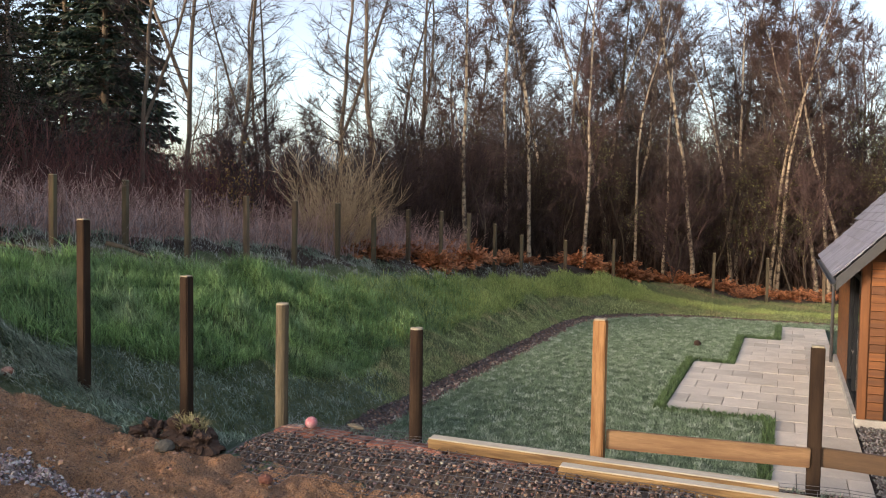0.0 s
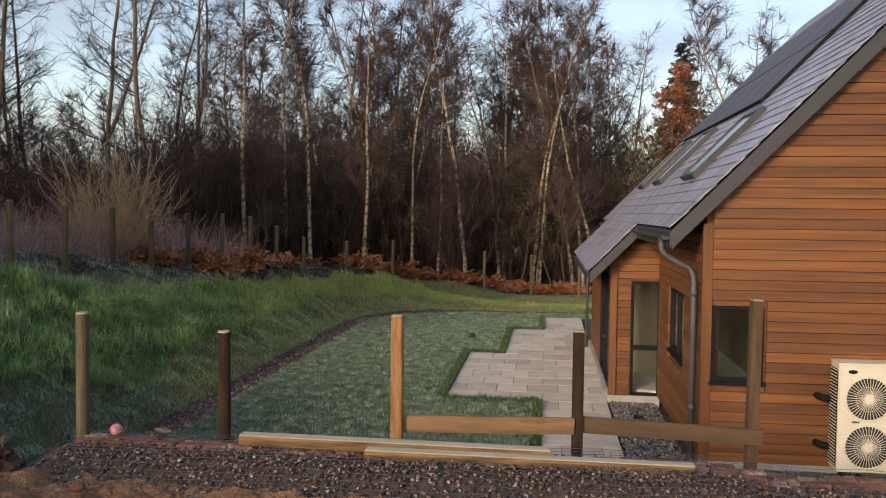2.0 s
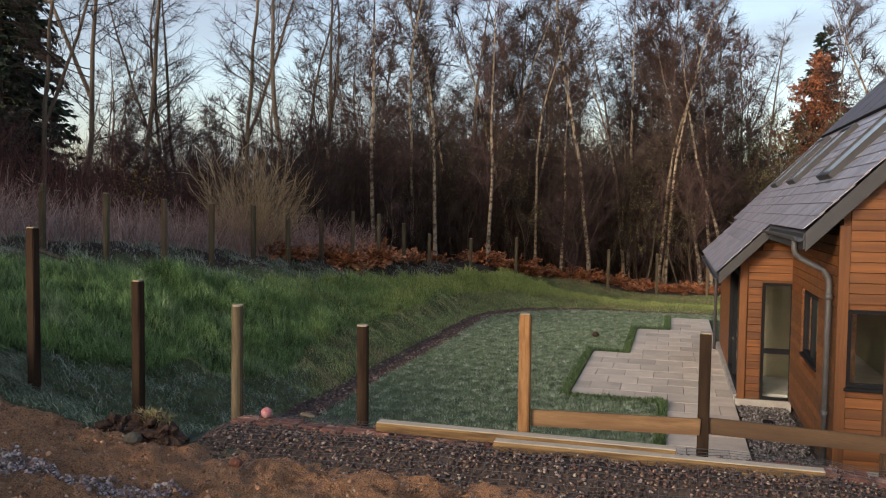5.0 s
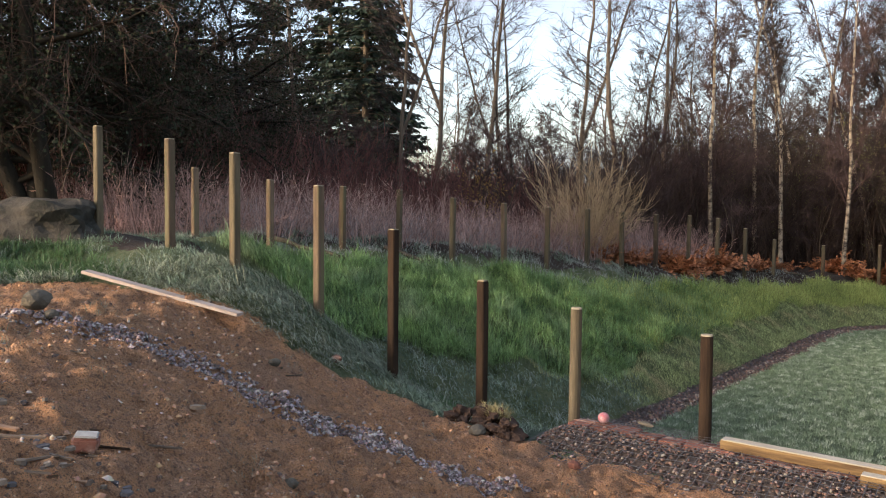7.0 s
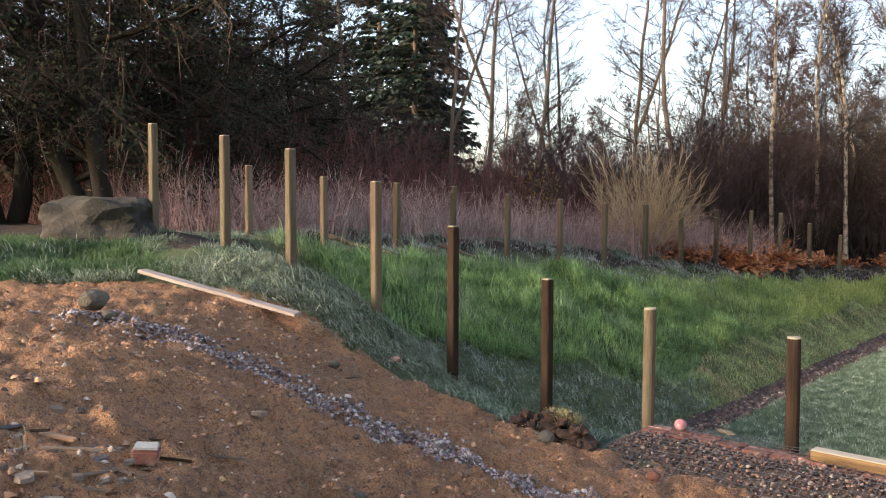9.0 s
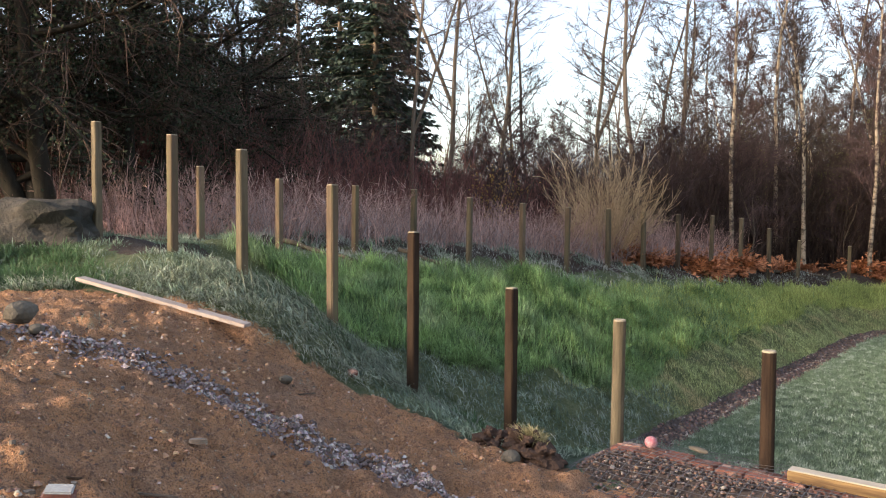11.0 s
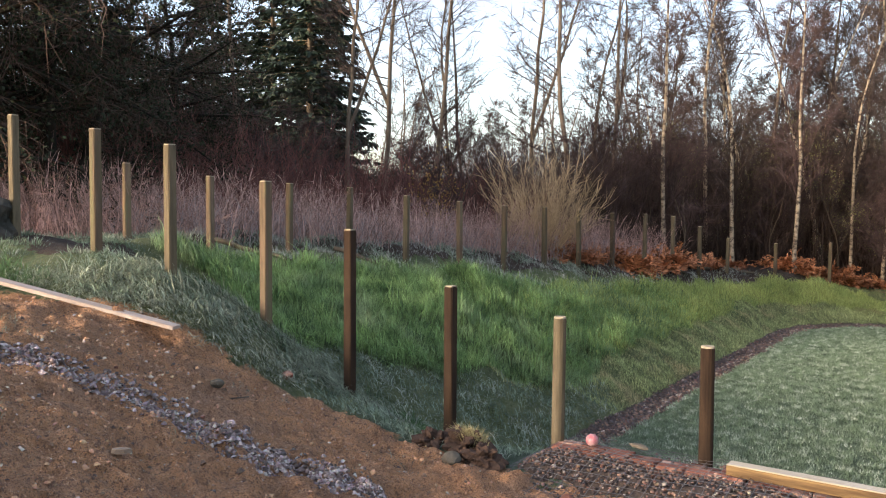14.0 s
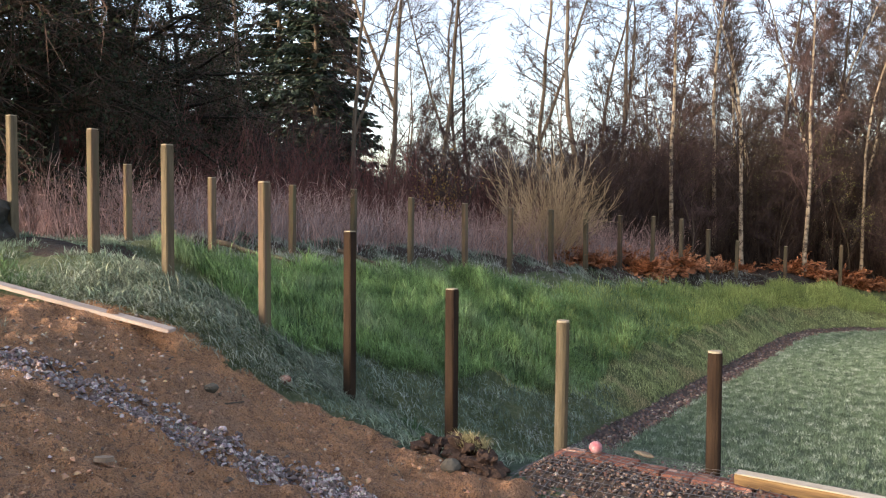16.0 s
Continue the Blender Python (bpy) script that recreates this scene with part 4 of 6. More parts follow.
tussocks("frosted_mats", "long frosted straw-green grass lying flat beside the soil", ft[0], ft[1], 20, np.full(len(ft[0]), 0.17), 0.07, 0.009, 2.6, M_FROST_STRAW, (2.0, -1.5), 0.01)
st_ = scatter(5200, -12.8, -4.5, 8.2, 27, lambda x, y: (foot(x, y) > fence_d(x, y) - 1.35 + 0.8 * sm((y - 17) / 5)) & (foot(x, y) < fence_d(x, y) + 0.35) & (clump(x, y, 3.2, 84) > -0.2))
tussocks("frosted_strip_grass", "whitish frosted flattened grass along the boundary fence", st_[0], st_[1], 12, np.full(len(st_[0]), 0.14), 0.09, 0.012, 1.8, mat("white_frost_grass", (0.56, 0.55, 0.49), (0.34, 0.36, 0.30), 3, 0.8, 0, 12, island=0.5, thin=0.4), (0.9, -0.5))
# greener tufts through the frosted strip, their dark colour painting the trees' shade
gt = scatter(7500, -13.5, -4.8, 1.6, 8.6, lambda x, y: (on_frost(x, y) & (clump(x, y, 2.4, 31) > 0.12) | (x < -8.8) & (y > soil_edge(x) + 0.05) & (y < 4.45 + 0.4 * clump(x, y, 2, 46)) & (clump(x, y, 3.5, 46) > -0.3)) & ~near_plank(x, y))
tussocks("green_tufts", "green grass tufts coloured dark for tree shade on the bank's shoulder", gt[0], gt[1], 20, np.full(len(gt[0]), 0.12), 0.06, 0.010, 1.8, M_GRASS_DARK, (1.0, -0.7))
wt = scatter(4200, -13.5, -7.6, 1.6, 8.4, lambda x, y: (y > soil_edge(x) + 0.1) & (clump(x, y, 3.0, 76) > 0.08 - 0.4 * (x > -9.4)) & ~near_plank(x, y))
tussocks("thin_tufts", "thin frosted grass tufts on dark leaf litter", wt[0], wt[1], 16, np.full(len(wt[0]), 0.10), 0.06, 0.009, 2.0, M_FROST, (1.2, -0.7))
# sparse dead grass on the soil
dg = scatter(900, -7.5, -2.0, 0.3, 4.8, lambda x, y: (y < soil_edge(x) - 0.1) & (clump(x, y, 2.8, 78) > 0.2))
tussocks("dry_tufts", "sparse dry grass wisps on the soil", dg[0], dg[1], 7, np.full(len(dg[0]), 0.07), 0.035, 0.004, 1.6, M_FROST_STRAW, (0.3, 0.2))


def on_patio(x, y, g=0.0):
    return (x > -0.1 - g) & (x < 14) & (y < 25.85) | (x > -1.85 - g) & (y > 14.1 - g) & (y < 18.95 + g) | (x > -1.0 - g) & (y > 14.1) & (y < 23.05 + g)


lx, ly = scatter(420000, -6.0, 2.4, 10.5, 27.2, lambda x, y: (foot(x, y) < -0.32) & ~on_patio(x, y, 0.04) & (clump(x, y, 10, 41) > RS.uniform(-0.75, 0.25, len(x))))
blades("lawn_grass", "short frosted grey-green lawn", lx, ly, 0.06 + 0.06 * clump(lx, ly, 10, 41), 0.012, 1.1, M_LAWN, kite=False, lift=0.0)
ex, ey = scatter(160000, -2.2, 1.8, 10.8, 26.3, lambda x, y: on_patio(x, y, 0.16) & ~on_patio(x, y, 0.0) & (foot(x, y) < -0.3))
blades("lawn_edge_grass", "thicker darker grass along the paving's edge", ex, ey, 0.10 + 0 * ex, 0.014, 0.6, M_LAWN_DARK, kite=True)
bx, by = scatter(60000, -6, 9, 27.2, 31.6, lambda x, y: foot(x, y) > 0.15)
blades("back_grass", "short patchy olive grass before the wood", bx, by, 0.10 + 0 * bx, 0.02, 0.9, mat("dull_grass", (0.20, 0.235, 0.095), (0.11, 0.135, 0.055), 1.2, 0.7, 0, 9, island=0.45, stain=(0.24, 0.19, 0.10), stain_scale=0.8), kite=False)


# ---- woodland floor and edge ----
def stems(name, label, category, n, place, hgt, rad, lean, material, seed, seg=2, shoots=0):
    """Many upright dead stems; shoots: side shoots on each one's upper half."""
    r = random.Random(seed)
    V, F = [], []
    for i in range(n):
        x, y = place(r)
        h = hgt(r)
        st = limb(r, Vector((x, y, float(land(x, y)) - 0.1)), Vector((r.gauss(0, lean), r.gauss(0, lean), 1)), h, seg, 0.16, -0.02)
        q = rad * r.uniform(0.6, 1.5)
        tube(V, F, st, [q * (1 - 0.75 * k / seg) for k in range(seg + 1)], 3, tip=True)
        for k in range(shoots):
            p, d = along(st, r.uniform(0.35, 0.98))
            tube(V, F, [p, p + (d + rv(r, 0.45)).normalized() * h * r.uniform(0.12, 0.32)], [q * 0.7, 0], 3, tip=True)
    return tagged(new(name, raw(name, V, F, material)), label, category, kind="stuff")


def ring(d0, d1, deg0, deg1):
    def f(r):
        return at_bearing(r.uniform(deg0, deg1), r.uniform(d0, d1))
    return f


def ring2(d0, d1, deg0, deg1):
    """Follows the curve of the boundary at the wood's near edge."""
    def f(r):
        deg = r.uniform(deg0, deg1)
        return at_bearing(deg, 35.0 - 0.33 * max(deg, 0) + d0 + (d1 - d0) * r.random() ** 1.2)
    return f


def behind_fence(lo, hi, y0, y1):
    """Outside the boundary fence, lo to hi metres past it."""
    def f(r):
        while True:
            y = r.uniform(y0, y1)
            x = -12.2 + (y - 7.5) * 0.225 - r.uniform(lo, hi)
            if y < 27:
                return x, y
    return f


M_STEM_DARK = mat("dark_stems", (0.095, 0.064, 0.049), (0.047, 0.033, 0.026), 2, 0.9, 0, 20, island=0.4)
M_STEM_RED = mat("red_stems", (0.19, 0.080, 0.066), (0.11, 0.052, 0.045), 2, 0.9, 0, 20, island=0.4)
stems("willowherb_stems", "frosted pinkish-brown dead weed stems along the fence", "weeds", 12500, behind_fence(0.35, 7.0, 6.5, 24), lambda r: 0.4 + 1.15 * r.random() ** 1.4, 0.0058, 0.32, M_STEM, 5, 2, 3)
stems("willowherb_stems", "pale pink dead weeds beyond the dark trees", "weeds", 2600, ring(20, 30, 53, 75), lambda r: r.uniform(0.7, 1.8), 0.010, 0.3, M_STEM, 15, 2, 2)
stems("frosted_weed_stems", "pale frosted dead weed stems", "weeds", 3600, behind_fence(0.3, 4.5, 8, 23), lambda r: r.uniform(0.3, 1.0), 0.0055, 0.45, mat("pale_stems", (0.40, 0.34, 0.33), (0.27, 0.22, 0.21), 2, 0.9, 0, 20, island=0.35), 6, 2, 3)
stems("red_shrub_stems", "dense dark red shoots behind the weeds", "shrubs", 5200, behind_fence(5.5, 14, 7, 27), lambda r: r.uniform(1.3, 3.6), 0.0095, 0.2, M_STEM_RED, 7, 2, 6)
stems("undergrowth", "dark leafless undergrowth inside the wood", "undergrowth", 9500, ring2(1.5, 17, -14, 27), lambda r: r.uniform(1.0, 6.0), 0.016, 0.26, M_STEM_DARK, 8, 2, 4)
stems("undergrowth", "dark leafless undergrowth inside the wood", "undergrowth", 6000, ring(30, 46, 24, 75), lambda r: r.uniform(1.0, 4.8), 0.016, 0.26, M_STEM_DARK, 9, 2, 3)
stems("far_wood", "distant bare wood seen through the nearer trees", "woodland", 6500, ring(52, 80, -22, 24), lambda r: r.uniform(4.0, 9.5), 0.035, 0.12, M_STEM_DARK, 10, 2, 4)
stems("far_wood", "distant bare wood seen through the nearer trees", "woodland", 4500, ring(52, 85, 24, 75), lambda r: r.uniform(3.5, 8.5), 0.04, 0.14, M_STEM_DARK, 11, 2, 3)


def bracken_mesh(seed):
    r = random.Random(seed)
    P = []
    for i in range(26):
        a = r.uniform(0, 6.283)
        fr = limb(r, Vector((r.gauss(0, 0.12), r.gauss(0, 0.12), 0)), Vector((math.cos(a), math.sin(a), r.uniform(0.5, 1.8))), r.uniform(0.5, 1.0), 6, 0.1, -0.16)
        for k in range(16):
            c, d = along(fr, 0.25 + 0.75 * k / 16)
            s = d.cross(Vector((0, 0, 1))).normalized()
            for sg in (-1, 1):
                w = (s * sg + d * 0.4 + rv(r, 0.35)).normalized() * 0.19 * (1.15 - k / 17)
                q = d * 0.03
                P.append([tuple(c - q), tuple(c + w * 0.5 - q * 1.2 + rv(r, 0.01)), tuple(c + w + rv(r, 0.02)), tuple(c + w * 0.5 + q * 1.2)])
    return [("fronds", tris_mesh("fronds", np.array(P), M_BRACKEN, 4))]


BRACKEN = [bracken_mesh(s) for s in (61, 62, 63)]
rb = random.Random(5)
for i in range(84):
    t = i / 84
    if t < 0.5:
        y = 18.5 + 18 * t + rb.uniform(-0.3, 0.3)
        x = -9.7 + 0.2 * (y - 18) - rb.uniform(0.1, 2.6)
    else:
        x = -7.5 + (t - 0.5) * 21 + rb.uniform(-0.4, 0.4)
        y = 28.6 + 3.4 * sm((x + 8) / 6.5) + rb.uniform(0.4, 2.2)
    sc_ = rb.uniform(0.6, 1.2) * (1.0 if x < -3 else 0.75)
    plant("bracken", "rust-orange dead bracken clump beside the boundary fence", "bracken", rb.choice(BRACKEN), pose(x, float(y), gz(x, float(y)) - 0.03, 0, 0, rb.uniform(0, 360)) @ Matrix.Diagonal((sc_, sc_, sc_, 1)), "bracken along the fence")


def shrub_meshes(seed, n, H, spread, material, leaves=0, leaf_mat=None, leaf=0.04, twig=6, rad=0.014):
    r = random.Random(seed)
    V, F, CV, CF, P = [], [], [], [], []
    for i in range(n):
        a, tilt = r.uniform(0, 6.283), spread * math.sqrt(r.random())
        o = 0.45 * tilt
        st = limb(r, Vector((math.cos(a) * o + r.gauss(0, 0.08), math.sin(a) * o + r.gauss(0, 0.08), -0.05)), Vector((math.cos(a) * tilt, math.sin(a) * tilt, 1)), H * r.uniform(0.45, 1.05) * (1 - 0.38 * (tilt / spread) ** 2), 5, 0.11, 0.05)
        tube(V, F, st, [rad * (1 - k / 5.8) for k in range(6)], 4)
        for k in range(twig):
            p, d = along(st, r.uniform(0.3, 1))
            tw = limb(r, p, d + rv(r, 0.42), H * r.uniform(0.08, 0.22), 2, 0.12, 0.03)
            tube(CV, CF, tw, [rad * 0.6, rad * 0.45, rad * 0.2], 3, tip=True)
            for j in range(leaves):
                c, _ = along(tw, r.random())
                c, u, w = c + rv(r, 0.05), rv(r).normalized() * leaf, rv(r).normalized() * leaf * 0.7
                P.append([tuple(c - u), tuple(c + w), tuple(c + u), tuple(c - w)])
    out = [("trunk", raw("trunk", V, F, material, True)), ("crown", raw("crown", CV, CF, material))]
    if leaves:
        out.append(("leaves", tris_mesh("leaves", np.array(P), leaf_mat, 4)))
    return out


bxy = at_bearing(30.0, 21.6)
plant("willow_bush", "leafless tan willow bush of many upright stems behind the fence", "bush", shrub_meshes(71, 150, 3.3, 0.78, M_TWIG_TAN, twig=15, rad=0.0085), pose(*bxy, gz(*bxy)))
yxy = at_bearing(37.2, 25.5)
plant("yellow_shrub", "small shrub with yellow autumn leaves among dead weeds", "shrub", shrub_meshes(72, 34, 3.7, 0.24, M_TWIG, 6, M_LEAF_YELLOW, 0.032, 9), pose(*yxy, gz(*yxy)))


# ---- dark trees hung with ivy above the boulder ----
def ivy_tree_meshes(seed, H, reach, n, leaves):
    r = random.Random(seed)
    V, F, CV, CF, P = [], [], [], [], []
    for s in range(3):
        a = r.uniform(0, 6.283)
        st = limb(r, Vector((r.gauss(0, 0.25), r.gauss(0, 0.25), -0.3)), Vector((math.cos(a) * 0.35, math.sin(a) * 0.35, 1)), H * r.uniform(0.75, 1), 9, 0.1, 0.04)
        tube(V, F, st, [0.19 * (1 - k / 10.5) for k in range(10)], 8)
        for i in range(n):
            p, d = along(st, r.uniform(0.16, 1))
            a = r.uniform(0, 6.283)
            lb = limb(r, p, Vector((math.cos(a), math.sin(a), r.uniform(-0.1, 0.7))), reach * r.uniform(0.5, 1.1), 6, 0.16, -0.05)
            tube(V, F, lb, [0.07 * (1 - k / 6.6) for k in range(7)], 4)
            for j in range(9):
                p2, d2 = along(lb, r.uniform(0.2, 1))
                sb = limb(r, p2, d2 + rv(r, 0.6), reach * r.uniform(0.2, 0.5), 4, 0.2, -0.10)
                tube(CV, CF, sb, [0.014, 0.011, 0.009, 0.007, 0.004], 3, tip=True)
                for k in range(7):
                    p3, d3 = along(sb, r.uniform(0.1, 1))
                    tw = limb(r, p3, d3 + rv(r, 0.6) - Vector((0, 0, 0.25)), r.uniform(0.3, 0.9), 1, 0.2, -0.12)
                    tube(CV, CF, tw, [0.0065, 0], 3, tip=True)
                for k in range(leaves):
                    c, _ = along(sb, r.random())
                    c, u, w = c + rv(r, 0.17), rv(r).normalized() * 0.034, rv(r).normalized() * 0.03
                    P.append([tuple(c - u), tuple(c + w), tuple(c + u), tuple(c - w)])
    return [("trunk", raw("trunk", V, F, M_BARK_SHADED, True)), ("crown", raw("crown", CV, CF, M_STEM_DARK)), ("ivy", tris_mesh("ivy", np.array(P), M_LEAF_IVY, 4))]


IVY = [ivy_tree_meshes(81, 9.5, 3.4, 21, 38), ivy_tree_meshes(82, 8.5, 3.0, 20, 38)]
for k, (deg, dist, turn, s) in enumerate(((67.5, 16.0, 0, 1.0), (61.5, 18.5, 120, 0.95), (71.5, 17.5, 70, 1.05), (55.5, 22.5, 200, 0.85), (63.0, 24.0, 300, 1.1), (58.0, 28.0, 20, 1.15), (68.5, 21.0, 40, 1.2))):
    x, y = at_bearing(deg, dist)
    plant("ivy_clad_tree", "ivy-clad tree with bark darkened for shade and tangled drooping branches", "tree", IVY[k % 2], pose(x, y, gz(x, y) - 0.1, 0, 0, turn) @ Matrix.Diagonal((s, s, s, 1)), "dark trees above the boulder")


# ---- stones, gabion and things on the soil ----
def stone_mesh(name, pts, sizes, material, flat=0.7, seed=3, coarse=False):
    r = np.random.RandomState(seed)
    bm = bmesh.new()
    if coarse:
        bmesh.ops.create_cone(bm, cap_ends=False, segments=4, radius1=1, radius2=0.45, depth=1.1)
        bmesh.ops.contextual_create(bm, geom=[e for e in bm.edges if all(v.co.z > 0 for v in e.verts)])
        bmesh.ops.triangulate(bm, faces=bm.faces[:])
    else:
        bmesh.ops.create_icosphere(bm, subdivisions=1, radius=1)
    bm.verts.index_update()
    base = np.array([v.co[:] for v in bm.verts])
    faces = np.array([[v.index for v in f.verts] for f in bm.faces])
    bm.free()
    n, nv = len(pts), len(base)
    sc3 = np.asarray(sizes)[:, None] * r.uniform(0.6, 1.3, (n, 3)) * np.array([1, 1, flat])
    V = base[None] * r.uniform(0.78, 1.15, (n, nv, 1)) * sc3[:, None, :]
    a = r.uniform(0, 6.283, n)
    ca, sa = np.cos(a)[:, None], np.sin(a)[:, None]
    tl = r.uniform(-0.6, 0.6, n)[:, None]
    y1, z1 = V[..., 1] * np.cos(tl) - V[..., 2] * np.sin(tl), V[..., 1] * np.sin(tl) + V[..., 2] * np.cos(tl)
    V = np.stack([V[..., 0] * ca - y1 * sa, V[..., 0] * sa + y1 * ca, z1], -1) + np.asarray(pts)[:, None, :]
    me = bpy.data.meshes.new(name)
    me.vertices.add(n * nv)
    me.vertices.foreach_set("co", V.astype(np.float32).ravel())
    idx = (faces[None] + (np.arange(n) * nv)[:, None, None]).reshape(-1)
    me.loops.add(len(idx))
    me.loops.foreach_set("vertex_index", idx.astype(np.int32))
    me.polygons.add(len(idx) // 3)
    me.polygons.foreach_set("loop_start", np.arange(len(idx) // 3, dtype=np.int32) * 3)
    me.update(calc_edges=True)
    me.materials.append(material)
    return me


def pebble_material(name, cols, frost=0.0):
    m = bpy.data.materials.new(name)
    m.use_nodes = True
    N, L = m.node_tree.nodes, m.node_tree.links
    g, cr = N.new("ShaderNodeNewGeometry"), N.new("ShaderNodeValToRGB")
    cr.color_ramp.interpolation = "CONSTANT"
    while len(cr.color_ramp.elements) < len(cols):
        cr.color_ramp.elements.new(0.5)
    for i, c in enumerate(cols):
        cr.color_ramp.elements[i].position = i / len(cols)
        cr.color_ramp.elements[i].color = (*c, 1)
    L.new(g.outputs["Random Per Island"], cr.inputs[0])
    nz, mx = N.new("ShaderNodeTexNoise"), N.new("ShaderNodeMix")
    nz.inputs["Scale"].default_value = 40
    L.new(g.outputs["Position"], nz.inputs["Vector"])
    mx.data_type, mx.blend_type = "RGBA", "MULTIPLY"
    mx.inputs[0].default_value = 0.5
    L.new(cr.outputs[0], mx.inputs[6])
    L.new(nz.outputs["Color"], mx.inputs[7])
    L.new(mx.outputs[2], N["Principled BSDF"].inputs["Base Color"])
    N["Principled BSDF"].inputs["Roughness"].default_value = 0.8
    return m


M_PEBBLE = pebble_material("mixed_gravel", [(0.15, 0.085, 0.06), (0.24, 0.15, 0.11), (0.075, 0.05, 0.045), (0.30, 0.18, 0.125), (0.16, 0.125, 0.12), (0.055, 0.038, 0.034), (0.42, 0.34, 0.28), (0.20, 0.10, 0.075), (0.10, 0.065, 0.05), (0.05, 0.035, 0.032), (0.12, 0.07, 0.055), (0.08, 0.05, 0.042)])
M_FROST_PEBBLE = pebble_material("frosted_gravel", [(0.32, 0.245, 0.23), (0.18, 0.13, 0.115), (0.56, 0.47, 0.44), (0.09, 0.062, 0.055), (0.37, 0.285, 0.265), (0.22, 0.16, 0.15), (0.12, 0.08, 0.07)])
M_GREY_PEBBLE = pebble_material("grey_gravel", [(0.15, 0.14, 0.135), (0.24, 0.22, 0.21), (0.085, 0.08, 0.08), (0.34, 0.31, 0.29), (0.12, 0.105, 0.1)])
M_SOIL_CLOD = pebble_material("soil_clods", [(0.60, 0.31, 0.16), (0.22, 0.12, 0.07), (0.66, 0.37, 0.20), (0.10, 0.062, 0.043), (0.50, 0.27, 0.15), (0.15, 0.085, 0.055), (0.42, 0.23, 0.135), (0.62, 0.49, 0.38)])
M_BRICK = mat("red_brick", (0.25, 0.105, 0.075), (0.15, 0.068, 0.052), 6, 0.9, 0.6, 60, vary=0.3, stain=(0.36, 0.24, 0.19), stain_scale=5)
M_WIRE = mat("netting_wire", (0.20, 0.185, 0.175), (0.11, 0.10, 0.095), 8, 0.5, 0.0, 40, metal=0.7)


def gab_z(x, y):
    """Top of the gravel-filled gabion."""
    y = np.asarray(y, dtype=float)
    x = np.asarray(x, dtype=float)
    end = sm((x + 4.2) / 0.3)
    front = sm((y - 5.05) / 0.5)
    return terrain(x, y) * 0 + 1.27 + (0.15 * front + 0.03 * noise_grid(x, y, 3.5, 17)) * end - 0.07 * sm((x - 0.9) / 1.2)


def gabion():
    g = thing("gabion", "gravel-filled wire gabion topped with red bricks at the terrace edge", "gabion", at=(0, 0, 0))
    xs, ys = np.arange(-4.2, 5.6, 0.1), np.arange(4.95, 6.21, 0.08)
    X, Y = np.meshgrid(xs, ys)
    Z = gab_z(X, Y) - 0.02
    Z[-1] = 0.9
    Z[0] = 1.2
    Z[:, 0] = 1.15
    ny, nx = X.shape
    V = np.stack([X, Y, Z], -1).reshape(-1, 3)
    F = [(j * nx + i, j * nx + i + 1, (j + 1) * nx + i + 1, (j + 1) * nx + i) for j in range(ny - 1) for i in range(nx - 1)]
    part("fill", raw("fill", V, F, mat("gravel_fill", (0.10, 0.075, 0.06), (0.06, 0.045, 0.04), 30, 0.9, 0.6, 80)), None, g)
    n = 11500
    px, py = RS.uniform(-4.12, 5.4, n), 4.95 + 1.13 * RS.uniform(0, 1, n)
    keep = ~((py > 5.78) & (RS.uniform(0, 1, n) < 0.8))
    px, py = px[keep], py[keep]
    pz = gab_z(px, py) + RS.uniform(-0.015, 0.02, len(px))
    st = part("gravel", stone_mesh("gravel", np.stack([px, py, pz], -1), RS.uniform(0.008, 0.020, len(px)), M_PEBBLE), None, g)
    tagged(st, "brown and grey rounded gravel", kind="stuff")
    # brick course along the far top edge
    bm = boxm(-0.105, 0.105, -0.05, 0.05, -0.03, 0.034, 0.006)
    brick = mesh_of(bm, "brick", M_BRICK)
    r = random.Random(6)
    x = -3.85
    while x < 5.3:
        for k in range(2):
            ob = part("brick", brick, None, g)
            ob.location = (x + r.uniform(-0.01, 0.01), 5.83 + 0.115 * k + r.uniform(-0.012, 0.012), float(gab_z(x, 5.9)) - 0.018 + r.uniform(-0.012, 0.008))
            ob.rotation_euler = (r.gauss(0, 0.05), r.gauss(0, 0.05), r.gauss(0, 0.06))
        x += 0.224
    V, F = [], []
    for x in np.arange(-4.1, 5.4, 0.075):
        pts = [Vector((x + 0.02 * math.sin(y * 3 + x), y, float(gab_z(x, y)) + 0.032 + 0.008 * math.sin(x * 9 + y * 7))) for y in np.arange(4.98, 6.16, 0.15)]
        tube(V, F, pts, [0.0024] * len(pts), 3)
    for y in np.arange(5.0, 6.16, 0.075):
        pts = [Vector((x, y + 0.015 * math.sin(x * 2.3), float(gab_z(x, y)) + 0.035 + 0.008 * math.sin(x * 9 + y * 7))) for x in np.arange(-4.1, 5.41, 0.25)]
        tube(V, F, pts, [0.0024] * len(pts), 3)
    part("netting", raw("netting", V, F, M_WIRE), None, g, "thin grey wire netting")
    return g


gabion()


def beam(name, label, category, p0, p1, w, hgt, material, roll=0.0, top_mat=None, bevel=0.006):
    """A straight timber between two points of its underside's middle line."""
    a, b = Vector(p0), Vector(p1)
    d = b - a
    t = thing(name, label, category, at=a)
    t.rotation_euler = (roll, -math.asin(d.z / d.length), math.atan2(d.y, d.x))
    part("board", boxm(0, d.length, -w / 2, w / 2, 0, hgt - (0.008 if top_mat else 0), bevel), material, t)
    if top_mat:
        part("top_face", boxm(0.004, d.length - 0.004, -w / 2 + 0.004, w / 2 - 0.004, hgt - 0.009, hgt, 0.002), top_mat, t, "frosted pale upper face")
    return t


